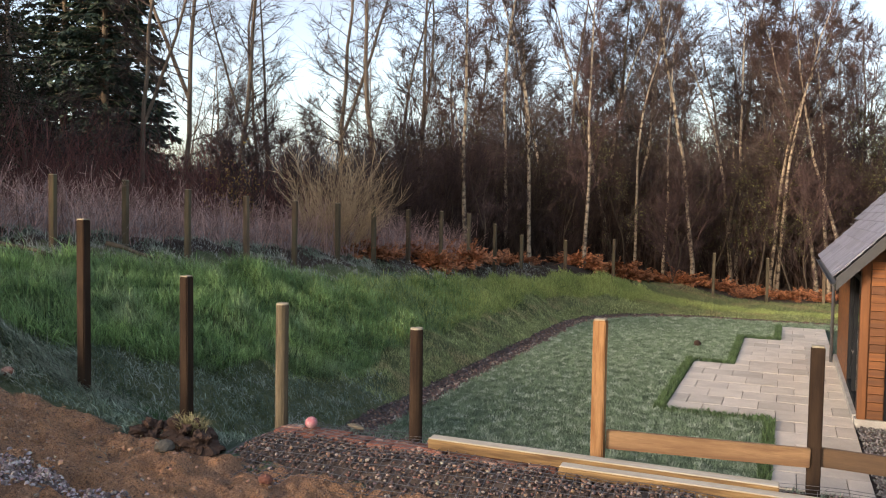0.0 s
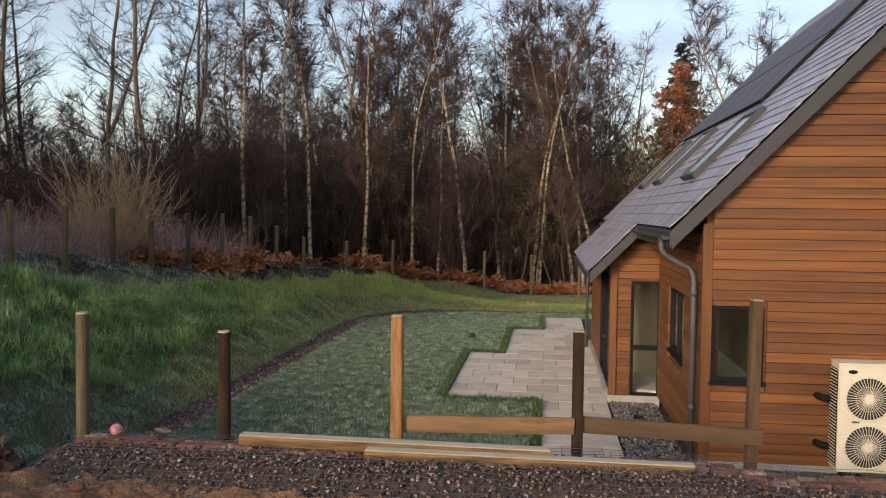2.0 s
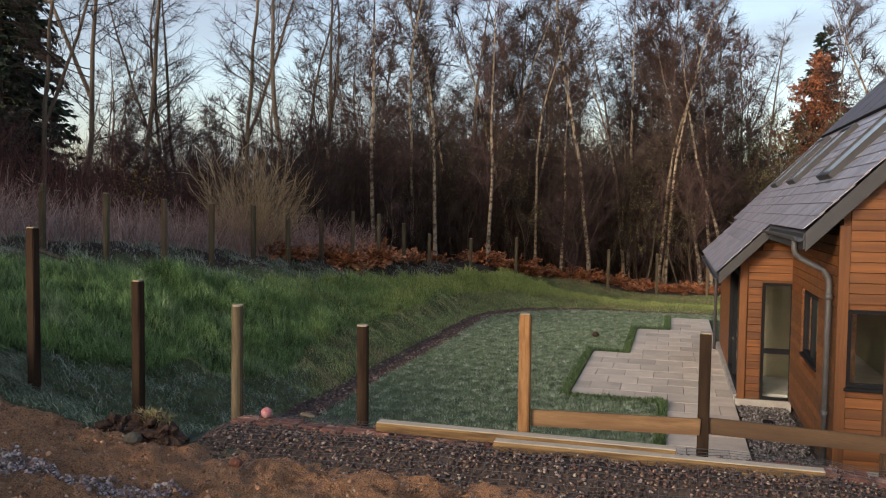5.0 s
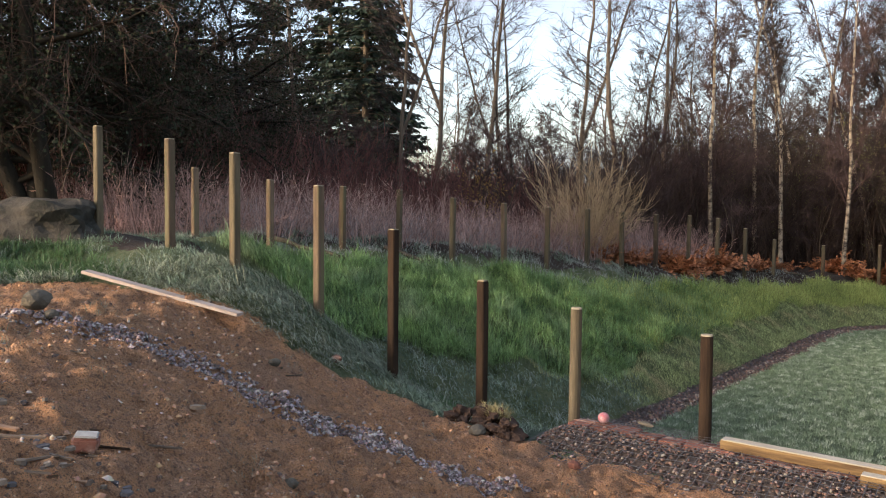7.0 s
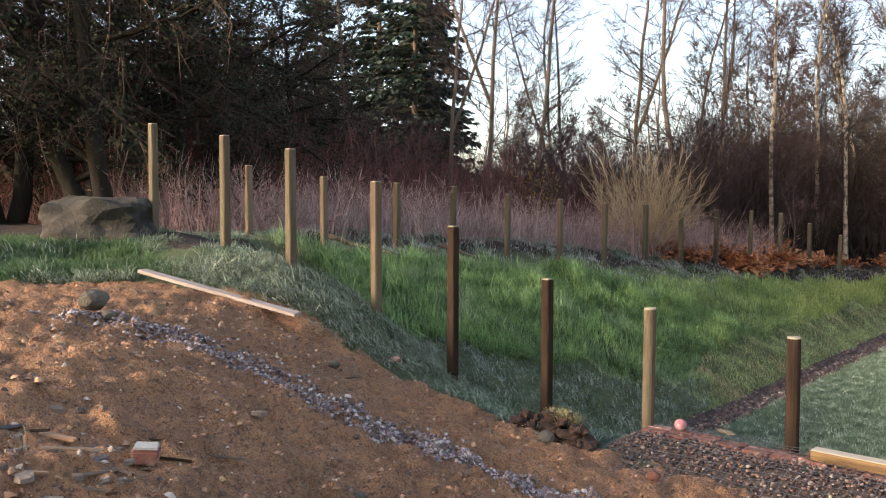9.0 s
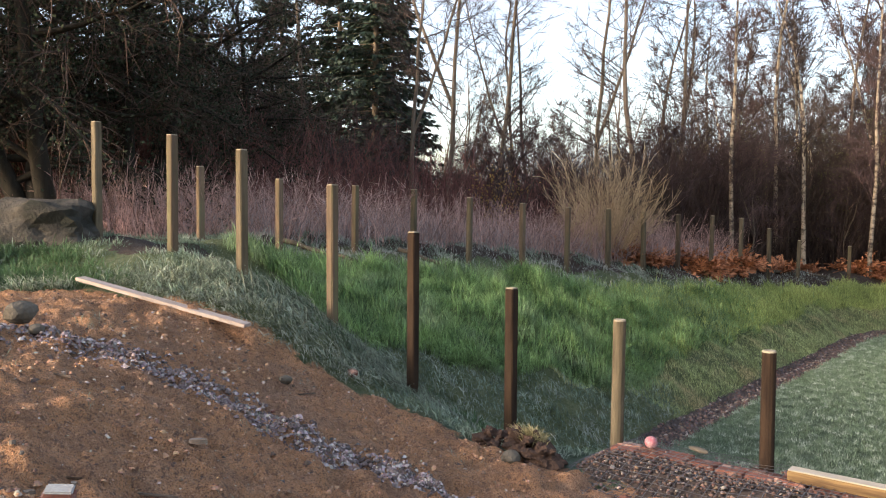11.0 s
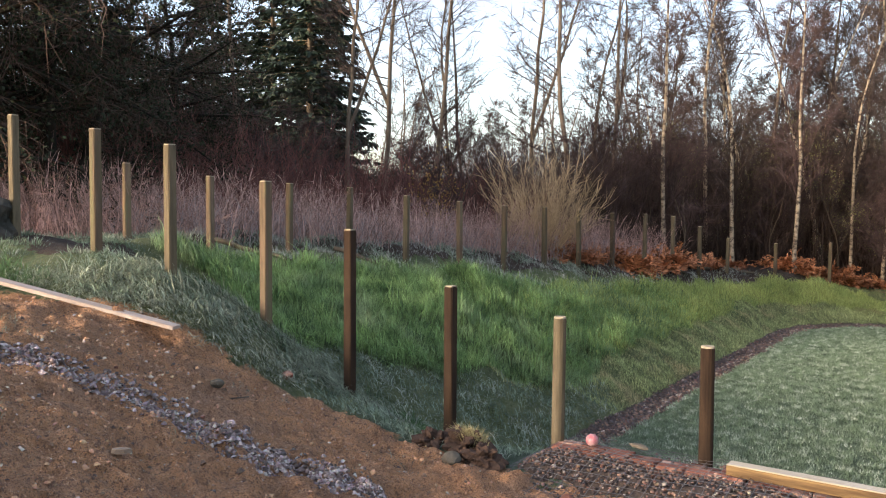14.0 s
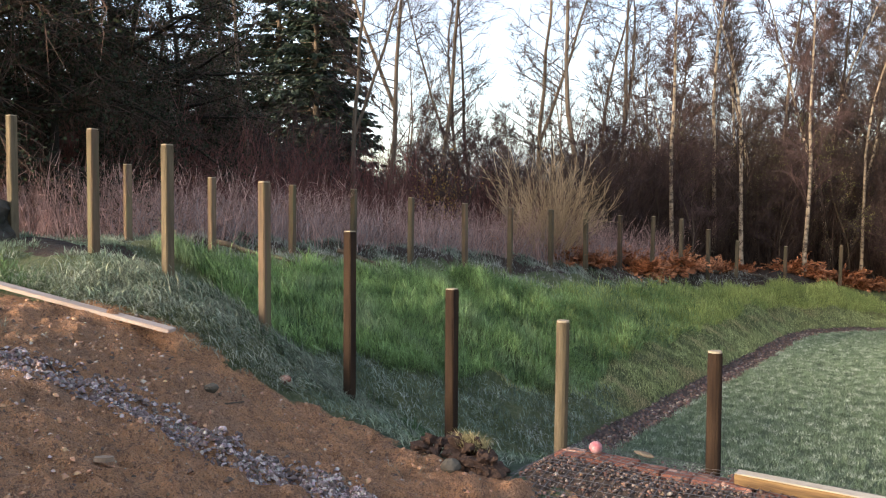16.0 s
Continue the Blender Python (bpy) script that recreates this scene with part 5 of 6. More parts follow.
M_PALE_TOP = mat("frosted_timber_top", (0.48, 0.43, 0.35), (0.36, 0.30, 0.22), 3, 0.85, 0.2, 40, (0.5, 4, 4))
beam("sleeper", "long pale sawn timber lying on the gabion", "timber", (-2.54, 5.88, 1.445), (0.0, 5.88, 1.43), 0.12, 0.085, M_TIMBER, 0, M_PALE_TOP)
beam("sleeper", "thick yellow sawn timber lying on the gravel", "timber", (-1.46, 5.74, 1.41), (1.08, 5.78, 1.39), 0.11, 0.085, M_TIMBER, 0, M_PALE_TOP)
beam("fence_rail", "new orange-brown fence rail nailed to the posts", "fence rail", (-1.26, 6.345, 1.475), (0.20, 6.66, 1.43), 0.045, 0.145, M_RAIL)
beam("fence_rail", "dark brown fence rail nailed to the posts", "fence rail", (0.20, 6.715, 1.435), (1.88, 7.03, 1.30), 0.045, 0.145, M_RAIL_DARK)
PL = max(float(terrain(-8.85 + 1.66 * q, 3.77 + 0.8 * q)) + 0.40 * q for q in np.linspace(0, 1, 15))
beam("plank", "long pale frosted plank lying on the soil", "plank", (-8.85, 3.77, PL - 0.045), (-7.19, 4.57, PL - 0.45), 0.15, 0.035, M_FROST_PLANK)
beam("metal_strip", "thin pale strip lying on the soil before the gabion", "strip", (1.35, 4.78, 1.40), (3.6, 4.55, 1.41), 0.03, 0.015, M_CONCRETE)


def lump(name, label, category, x, y, r3, material, sink=0.3, seed=1, z=None, sub=3, rough=0.16, box_like=0.0):
    """A weathered stone: a squared or round block with broken faces."""
    bm = bmesh.new()
    bmesh.ops.create_icosphere(bm, subdivisions=sub, radius=1)
    for v in bm.verts:
        c = v.co.copy()
        m = max(abs(c.x), abs(c.y), abs(c.z))
        c = c.lerp(c / m * 0.9, box_like)
        n = noise.noise(c * 1.6 + Vector((seed * 3.1, 0, 0))) * rough + noise.noise(c * 4.5 + Vector((0, seed * 2.3, 0))) * rough * 0.45
        c *= 1 + n
        v.co = (c.x * r3[0], c.y * r3[1], c.z * r3[2])
    me = mesh_of(bm, name, material)
    ob = tagged(new(name, me), label, category)
    ob.location = (x, y, (gz(x, y) if z is None else z) + r3[2] * (1 - sink))
    ob.rotation_euler = (0, 0, seed * 0.7)
    return ob


b = lump("boulder", "large grey sandstone boulder, damp and coloured dark for the trees' shade", "boulder", -11.55, 4.62, (0.78, 0.5, 0.44), M_STONE_DAMP_SHADED, 0.45, 2, sub=4, rough=0.2, box_like=0.55)
b.rotation_euler = (0, 0, 0.75)
ball = lump("ball", "red and white ball resting on the gabion's bricks", "ball", -3.62, 5.86, (0.052, 0.052, 0.05), mat("worn_ball", (0.42, 0.09, 0.11), (0.48, 0.36, 0.34), 9, 0.6, 0.2, 60), 0.1, 3, z=float(gab_z(-3.62, 5.86)) + 0.045, rough=0.02)
lump("flat_stone", "pale flat stone on the gabion", "stone", -3.28, 6.02, (0.10, 0.035, 0.02), M_STONE, 0.2, 4, z=float(gab_z(-3.3, 6.0)) + 0.05, sub=2)
# half brick, stones and scraps lying on the soil
hb = thing("broken_brick", "broken orange-red brick with pale mortar lying on the soil", "brick")
bm = boxm(-0.06, 0.06, -0.048, 0.048, 0, 0.075, 0.014)
for v in bm.verts:
    v.co += Vector((noise.noise(v.co * 25), noise.noise(v.co * 25 + Vector((5, 0, 0))), 0)) * 0.012
part("clay", bm, M_BRICK, hb)
part("mortar", boxm(-0.052, 0.054, -0.042, 0.043, 0.072, 0.085, 0.006), M_CONCRETE, hb, "pale grey mortar crust")
bxk = (-3.95, 1.13)
hb.location, hb.rotation_euler = (*bxk, gz(*bxk) - 0.012), (0.1, 0.1, 0.95)
for i, (x, y, s, lab, m) in enumerate(((-7.0, 2.36, 0.13, "rounded frosted brown stone at the end of the gravel strip", M_STONE), (-6.75, 2.36, 0.07, "small brown stone on the soil", M_STONE),
                                       (-6.62, 5.42, 0.07, "small red stone on the soil", M_BRICK), (-6.2, 4.2, 0.06, "small brown stone on the soil", M_STONE),
                                       (-3.7, 2.2, 0.05, "grey-brown stone on the soil", M_STONE),
                                       (-4.45, 5.05, 0.10, "dark stone on the soil beside the gabion", M_STONE), (-3.3, 4.75, 0.06, "red-brown stone at the gabion's foot", M_BRICK))):
    lump("stone", lab, "stone", x, y, (s, s * 0.8, s * 0.65), m, 0.25, i + 7, sub=2)


def scrap(x, y, ln, w, turn, m, lab, cat="timber scrap"):
    bm = boxm(-ln / 2, ln / 2, -w / 2, w / 2, 0, 0.012, 0.003)
    for v in bm.verts:
        v.co.y += 0.25 * w * math.sin(v.co.x * 9 / max(ln, 0.05))
        if v.co.x > 0:
            v.co.y *= 0.6
    ob = tagged(new(cat.replace(" ", "_"), mesh_of(bm, "scrap", m)), lab, cat)
    ob.location, ob.rotation_euler = (x, y, gz(x, y) + 0.004), (0.05, 0.06, turn)


def shard(x, y, r, turn, m, lab, cat, thick=0.018, long=1.6, seed=0):
    """A broken flat piece: an uneven outline with a slightly tilted top."""
    q = random.Random(seed)
    bm = bmesh.new()
    n, r = 7, r * 0.7
    rim = [(math.cos(6.283 * k / n) * r * long * q.uniform(0.65, 1.1), math.sin(6.283 * k / n) * r * q.uniform(0.65, 1.1)) for k in range(n)]
    lo = [bm.verts.new((u, v, 0)) for u, v in rim]
    hi = [bm.verts.new((u * 0.94, v * 0.92, thick * q.uniform(0.8, 1.2))) for u, v in rim]
    bm.faces.new(hi)
    bm.faces.new(lo[::-1])
    for k in range(n):
        bm.faces.new((lo[k], lo[(k + 1) % n], hi[(k + 1) % n], hi[k]))
    ob = tagged(new(cat.replace(" ", "_"), mesh_of(bm, "piece", m)), lab, cat)
    ob.location, ob.rotation_euler = (x, y, gz(x, y) + 0.004), (q.uniform(-0.15, 0.15), q.uniform(-0.15, 0.15), turn)


rs2 = random.Random(9)
M_SHARD = mat("dark_slate_piece", (0.13, 0.115, 0.115), (0.075, 0.066, 0.066), 12, 0.7, 0.4, 60, vary=0.3)
M_RUBBLE = mat("pale_rubble", (0.26, 0.205, 0.16), (0.14, 0.11, 0.085), 10, 0.9, 0.5, 60, vary=0.35)
M_SPLINT = mat("grey_splinter", (0.22, 0.165, 0.125), (0.11, 0.082, 0.062), 8, 0.85, 0.4, 50, (0.6, 4, 4), vary=0.4)
M_RAWOOD = mat("raw_splinter", (0.40, 0.24, 0.15), (0.28, 0.16, 0.095), 6, 0.8, 0.3, 50, (0.6, 4, 4))
L_SL, L_RB, L_SP = "dark broken piece of slate on the soil", "pale piece of rubble on the soil", "splintered scrap of wood on the soil"
for x, y, r, turn, m, lab, cat, long in (
        (-4.57, 1.01, 0.055, 0.3, M_RUBBLE, L_RB, "stone", 1.4), (-4.46, 0.75, 0.07, 0.9, M_SHARD, L_SL, "slate piece", 1.5), (-4.36, 0.74, 0.04, 0.1, M_RUBBLE, L_RB, "stone", 1.2),
        (-3.93, 1.50, 0.05, 0.75, M_SHARD, L_SL, "slate piece", 2.6), (-4.02, 0.95, 0.06, 0.5, M_SHARD, L_SL, "slate piece", 1.6), (-4.12, 0.72, 0.05, 0.2, M_SHARD, L_SL, "slate piece", 1.9),
        (-3.55, 0.55, 0.045, 0.6, M_RUBBLE, L_RB, "stone", 1.5), (-3.62, 0.48, 0.05, 1.0, M_RUBBLE, L_RB, "stone", 1.2), (-3.72, 0.72, 0.035, 0.4, M_RUBBLE, L_RB, "stone", 1.2),
        (-4.68, 2.27, 0.05, 0.5, M_RUBBLE, "flat pale stone on the soil", "stone", 2.0), (-4.92, 1.55, 0.045, 0.2, M_RUBBLE, L_RB, "stone", 1.3), (-3.55, 1.10, 0.045, 0.9, M_SHARD, L_SL, "slate piece", 1.3),
        (-3.42, 1.02, 0.05, 0.3, M_SHARD, L_SL, "slate piece", 1.4), (-3.45, 1.25, 0.045, 0.7, M_RUBBLE, L_RB, "stone", 1.4), (-3.35, 0.75, 0.04, 1.2, M_RUBBLE, L_RB, "stone", 1.3)):
    shard(x, y, r, turn, m, lab, cat, 0.02 if m == M_RUBBLE else 0.012, long, int(abs(x * 100 + y * 37)))
for x, y, ln, w, turn, m in ((-4.26, 0.88, 0.20, 0.05, 0.45, M_RAWOOD), (-4.19, 1.66, 0.30, 0.016, 0.62, M_SPLINT), (-3.60, 0.92, 0.11, 0.03, 0.55, M_RAWOOD), (-3.9, 0.78, 0.26, 0.022, 0.85, M_SPLINT), (-3.78, 0.9, 0.2, 0.02, 0.35, M_SPLINT),
                             (-4.05, 1.30, 0.24, 0.014, 0.6, M_POST_DARK), (-4.0, 0.62, 0.18, 0.02, 1.3, M_SPLINT), (-3.75, 0.55, 0.14, 0.03, 0.9, M_RAWOOD), (-5.75, 2.0, 0.26, 0.014, 0.35, M_SPLINT), (-6.1, 4.35, 0.18, 0.014, 1.4, M_SPLINT)):
    scrap(x, y, ln, w, turn, m, L_SP)
for i in range(64):
    x, y = -3.9 + rs2.gauss(0, 0.36), 0.85 + rs2.gauss(0, 0.26)
    k = rs2.random()
    if k < 0.42:
        scrap(x, y, rs2.uniform(0.04, 0.16), rs2.uniform(0.006, 0.02), rs2.uniform(-0.6, 1.6), rs2.choice((M_SPLINT, M_SPLINT, M_POST_DARK, M_FROST_PLANK, M_POST_BROWN)), L_SP)
    else:
        m = rs2.choice((M_SHARD, M_SHARD, M_RUBBLE))
        shard(x, y, rs2.uniform(0.012, 0.034), rs2.uniform(0, 3), m, L_SL if m == M_SHARD else L_RB, "slate piece" if m == M_SHARD else "stone", 0.014, rs2.uniform(1.1, 2.0), i)
for i in range(46):
    x, y = rs2.uniform(-7.2, -2.2), rs2.uniform(0.5, 4.6)
    if y < float(soil_edge(x)) - 0.2:
        shard(x, y, rs2.uniform(0.012, 0.03), rs2.uniform(0, 3), rs2.choice((M_RUBBLE, M_BRICK, M_SHARD)), "small stone bedded in the soil", "stone", 0.016, rs2.uniform(1.1, 1.7), 200 + i)

# clods and small stones over the soil, the frosted gravel strip, the path and the grey gravel
n = 64000
cx, cy = RS.uniform(-9.5, 2.5, n), RS.uniform(-0.5, 5.3, n)
k = (cy < soil_edge(cx) - 0.05) & (noise_grid(cx, cy, 1.6, 23) > RS.uniform(-0.5, 0.5, n)) & ~((cx > -4.1) & (cy > 4.8))
cx, cy = cx[k], cy[k]
tagged(new("soil_clods", stone_mesh("soil_clods", np.stack([cx, cy, terrain(cx, cy) + 0.004], -1), 0.005 + 0.022 * RS.uniform(0, 1, len(cx)) ** 7, M_SOIL_CLOD, seed=4, coarse=True)), "crumbs of brown soil and small stones", "soil", kind="stuff")
n = 10500
t = RS.uniform(0, 1, n)
sx2, sy2 = -6.95 + 3.6 * t, 2.36 + 1.6 * t + 0.2 * np.sin(math.pi * t)
w = 0.60 * (1 - 0.66 * t) * np.clip(0.85 + 0.9 * noise_grid(t * 9, t * 4, 1.2, 6), 0.3, 1.5)
o = np.clip(RS.normal(0, 0.55, n), -1.3, 1.3) * w
sx2, sy2 = sx2 + 0.35 * o, sy2 + 0.94 * o
tagged(new("gravel_strip", stone_mesh("gravel_strip", np.stack([sx2, sy2, terrain(sx2, sy2) + 0.004], -1), RS.uniform(0.010, 0.024, n), M_FROST_PEBBLE, seed=5, coarse=True)), "strip of frosted purple-grey gravel on the soil", "gravel", kind="stuff")
px2, py2 = scatter(90000, -7, 6, 9.5, 28, lambda x, y: np.abs(foot(x, y) + 0.12) < 0.24 + 0.08 * noise_grid(x, y, 3, 8))
tagged(new("path_gravel", stone_mesh("path_gravel", np.stack([px2, py2, terrain(px2, py2) + 0.0], -1), RS.uniform(0.018, 0.04, len(px2)), M_PEBBLE, seed=6, coarse=True)), "narrow drain of brown gravel round the lawn", "gravel", kind="stuff")
gx3, gy3 = RS.uniform(1.08, 1.9, 2200), RS.uniform(10.3, 14.3, 2200)
gx4, gy4 = RS.uniform(1.0, 8, 1800), RS.uniform(9.2, 10.22, 1800)
gx3, gy3 = np.concatenate([gx3, gx4]), np.concatenate([gy3, gy4])
tagged(new("house_gravel", stone_mesh("house_gravel", np.stack([gx3, gy3, np.maximum(terrain(gx3, gy3), 0) + 0.0 + 0.12 * (gy3 < 10.25)], -1), RS.uniform(0.014, 0.028, len(gx3)), M_GREY_PEBBLE, seed=7, coarse=True)), "dark grey gravel along the house wall", "gravel", kind="stuff")
tagged(new("gravel_bed", mesh_of(boxm(0.95, 9, 9.1, 10.25, -0.1, 0.11), "gravel_bed", mat("gravel_bed", (0.13, 0.12, 0.115), (0.08, 0.075, 0.07), 40, 0.9, 0.6, 90))), "dark gravel bed under the heat pump", "gravel", kind="structure")

# turf clod at the gabion's end
M_TURF = mat("turf_soil", (0.09, 0.055, 0.04), (0.05, 0.033, 0.026), 12, 0.95, 0.9, 50, dist=0.03)
for x, y, s in ((-4.55, 5.42, 0.17), (-4.85, 5.35, 0.12), (-4.3, 5.25, 0.13)):
    lump("turf_clod", "dark upturned turf clod with dead grass beside the gabion", "turf", x, y, (s * 1.3, s * 0.9, s * 0.7), M_TURF, 0.4, int(s * 100), sub=4, rough=0.9)
tx, ty = -4.5 + RS.normal(0, 0.055, 700), 5.42 + RS.normal(0, 0.04, 700)
blades("dead_grass_tuft", "pale dead grass tuft on the turf clod", tx, ty, np.full(700, 0.14), 0.007, 1.2, mat("dead_grass", (0.36, 0.32, 0.17), (0.24, 0.19, 0.09), 5, 0.8, 0, 30, island=0.4), lift=0.10)

# fallen logs and rails by the boundary
for p0, p1, rad, lab in (((-11.9, 8.9), (-10.6, 9.5), 0.05, "fallen dark branch lying in the grass"), ((-11.3, 11.3), (-10.3, 12.3), 0.045, "frosted pale rail lying beside the fence"), ((-8.6, 25.4), (-7.4, 26.6), 0.06, "fallen grey log beside the fence"), ((-9.6, 22.0), (-8.4, 23.5), 0.05, "fallen grey log beside the fence")):
    V, F = [], []
    a, c = Vector((*p0, gz(*p0) + rad + 0.05)), Vector((*p1, gz(*p1) + rad + 0.04))
    pts = [a.lerp(c, q / 5) + Vector((0, 0, 0.02 * math.sin(q * 2))) for q in range(6)]
    tube(V, F, pts, [rad * (1 - 0.08 * q) for q in range(6)], 8, True)
    tagged(new("log", raw("log", V, F, M_BARK, True)), lab, "log")


# ---- house: gutters, downpipes, roof windows, panels ----
def hpart(name, bm, material, parent=None, label=""):
    bm.transform(Matrix.Translation((-WX, -GY, 0)))
    return part(name, bm, material, parent or HOUSE, label)


def pipe(name, pts, rad, material, label=""):
    V, F = [], []
    tube(V, F, [Vector(p) - Vector((WX, GY, 0)) for p in pts], [rad] * len(pts), 12, True)
    return part(name, raw(name, V, F, material, True), None, HOUSE, label)


def bent(pts, n=4):
    """Rounds the corners of a polyline."""
    pts = [Vector(p) for p in pts]
    out = [pts[0]]
    for a, b, c in zip(pts, pts[1:], pts[2:]):
        d = min((b - a).length, (c - b).length) * 0.45
        p, q = b + (a - b).normalized() * d, b + (c - b).normalized() * d
        for i in range(n + 1):
            f = i / n
            out.append((p.lerp(b, f)).lerp(b.lerp(q, f), f))
    return out + [pts[-1]]


def gutter(name, x, y0, y1, z):
    bm = bmesh.new()
    prof = [(math.cos(t) * 0.06, -math.sin(t) * 0.06) for t in np.linspace(0, math.pi, 9)] + [(math.cos(t) * 0.052, -math.sin(t) * 0.052) for t in np.linspace(math.pi, 0, 9)]
    a = [bm.verts.new((x + p, y0, z + q)) for p, q in prof]
    b = [bm.verts.new((x + p, y1, z + q)) for p, q in prof]
    for i in range(len(prof)):
        j = (i + 1) % len(prof)
        bm.faces.new((a[i], b[i], b[j], a[j]))
    for ring_ in (a, b):
        for i in range(8):
            bm.faces.new((ring_[i], ring_[i + 1], ring_[16 - i], ring_[17 - i]))
    hpart(name, bm, M_PIPE, label="grey half-round gutter")


gutter("gutter", 1.43, GY - 0.2, 13.96, EZ - 0.06)
gutter("gutter", 1.43, 21.02, BY + 0.2, EZ - 0.06)
gutter("gutter", 0.65, 13.96, 21.02, roof_z(0.70) - 0.07)
pipe("downpipe", bent([(1.43, 10.50, EZ - 0.1), (1.43, 10.50, EZ - 0.3), (1.85, 10.46, EZ - 0.52), (1.85, 10.46, 2.3), (1.85, 10.46, 0.05)]), 0.038, M_PIPE, "grey round downpipe")
pipe("pipe_collar", [(1.85, 10.46, 2.30), (1.85, 10.46, 2.38)], 0.047, M_PIPE)
pipe("pipe_collar", [(1.85, 10.46, 0.80), (1.85, 10.46, 0.88)], 0.047, M_PIPE)
pipe("downpipe", bent([(0.65, 20.0, roof_z(0.70) - 0.1), (0.65, 20.0, 2.2), (0.95, 20.0, 2.1), (0.95, 20.0, 0.05)]), 0.036, M_PIPE, "grey round downpipe")
hpart("door_handle", boxm(1.02, 1.05, 15.0, 15.15, 1.05, 1.08, 0.006), M_WIRE, label="silver lever handle")
DIR = Vector((math.cos(PITCH), 0, math.sin(PITCH)))
NRM = Vector((-math.sin(PITCH), 0, math.cos(PITCH)))
SLOPE_TURN = Matrix.Rotation(-PITCH, 4, "Y")


def on_roof(x, y, up=0.0):
    p = Vector((x, y, roof_z(x))) + NRM * up
    return Matrix.Translation(p - Vector((WX, GY, 0))) @ SLOPE_TURN


def roof_window(x, y, w, ln, label):
    g = new("roof_window")
    g.parent = HOUSE
    g.matrix_basis = on_roof(x, y, 0.01)
    tagged(g, label)
    for n2, (a, b, c, d) in (("frame", (0, ln, 0, 0.07)), ("frame", (0, ln, w - 0.07, w)), ("frame", (0, 0.08, 0.07, w - 0.07)), ("frame", (ln - 0.1, ln, 0.07, w - 0.07))):
        part(n2, boxm(a, b, c, d, -0.02, 0.12, 0.008), M_GREY, g)
    part("pane", boxm(0.08, ln - 0.1, 0.07, w - 0.07, 0.05, 0.085), M_ROOFGLASS_SKY, g, "pane coloured pale blue like reflected sky")
    part("flashing", boxm(-0.12, ln + 0.1, -0.09, w + 0.09, -0.03, 0.018, 0.004), M_GREY, g)


def plain_glass(name, col, rough):
    m = bpy.data.materials.new(name)
    m.use_nodes = True
    p = m.node_tree.nodes["Principled BSDF"]
    p.inputs["Base Color"].default_value, p.inputs["Roughness"].default_value = (*col, 1), rough
    p.inputs["Specular IOR Level"].default_value = 0.8
    return m


# pale blue base colour paints the sky's reflection into the panes
M_ROOFGLASS_SKY = plain_glass("sky_coloured_roof_glass", (0.30, 0.42, 0.55), 0.2)
M_PANEL = mat("solar_glass", (0.075, 0.07, 0.088), (0.05, 0.047, 0.06), 3, 0.6, 0.05, 40)
roof_window(2.19, 12.35, 1.14, 1.46, "roof window with a raised grey frame and glass coloured like reflected sky")
roof_window(2.24, 16.5, 1.14, 1.55, "roof window with a raised grey frame set in slates")
roof_window(2.24, 19.4, 1.14, 1.55, "roof window with a raised grey frame set in slates")
for i in range(5):
    for j in range(2):
        g = new("solar_panel")
        g.parent = HOUSE
        g.matrix_basis = on_roof(3.50 + j * 1.62 * math.cos(PITCH), 13.85 + i * 1.58, 0.05)
        part("panel_frame", boxm(0, 1.60, 0, 1.57, -0.02, 0.045, 0.004), M_FRAME, g)
        part("panel_glass", boxm(0.02, 1.58, 0.02, 1.55, 0.044, 0.05), M_PANEL, g)


# ---- patio slabs ----
pat = tagged(new("patio"), "stepped patio of pale grey concrete slabs beside the lawn", "patio", kind="structure")
pat.location = (-1.85, 10.6, 0)
SW, SD = 0.58, 0.69
slab = {}


def slab_mesh(w, dpt):
    key = (round(w, 2), round(dpt, 2))
    if key not in slab:
        slab[key] = mesh_of(boxm(0.004, w - 0.004, 0.004, dpt - 0.004, -0.05, 0, 0.006), "slab", M_SLAB)
    return slab[key]


r6 = random.Random(12)
for row in range(-5, 17):
    y0 = 14.1 + row * SD
    x_lo = -0.1 if row < 0 or row >= 13 else (-1.84 if row < 7 else -0.99)
    x = x_lo - (SW / 2 if row % 2 else 0)
    while x < 1.04:
        a, b = max(x, x_lo), min(x + SW, 1.05)
        if b - a > 0.05:
            ob = part("slab", slab_mesh(b - a, SD), None, pat)
            ob.location = (a + 1.85, y0 - 10.6, 0.012 + r6.uniform(-0.003, 0.003))
            ob.rotation_euler = (r6.gauss(0, 0.0025), r6.gauss(0, 0.0025), 0)
        x += SW
bed = bmesh.new()
for x0, x1, y0, y1 in ((-0.1, 1.05, 10.65, 25.83), (-1.84, -0.1, 14.1, 18.93), (-0.99, -0.1, 18.93, 23.07)):
    box(bed, x0 + 1.85, x1 + 1.85, y0 - 10.6, y1 - 10.6, -0.09, -0.012)
part("jointing", bed, mat("jointing", (0.09, 0.075, 0.06), (0.06, 0.05, 0.04), 20, 0.95, 0.3), pat, "dark sandy joints")
for x, y in ((-2.0, 21.2),):
    lump("clod", "small dark clod lying on the lawn", "clod", x, y, (0.09, 0.09, 0.08), M_TURF, 0.2, 5, sub=2)
hpart("drain_cover", boxm(1.4, 1.55, 13.1, 13.25, 0.0, 0.03, 0.004), M_FRAME, label="small dark drain cover in the gravel")


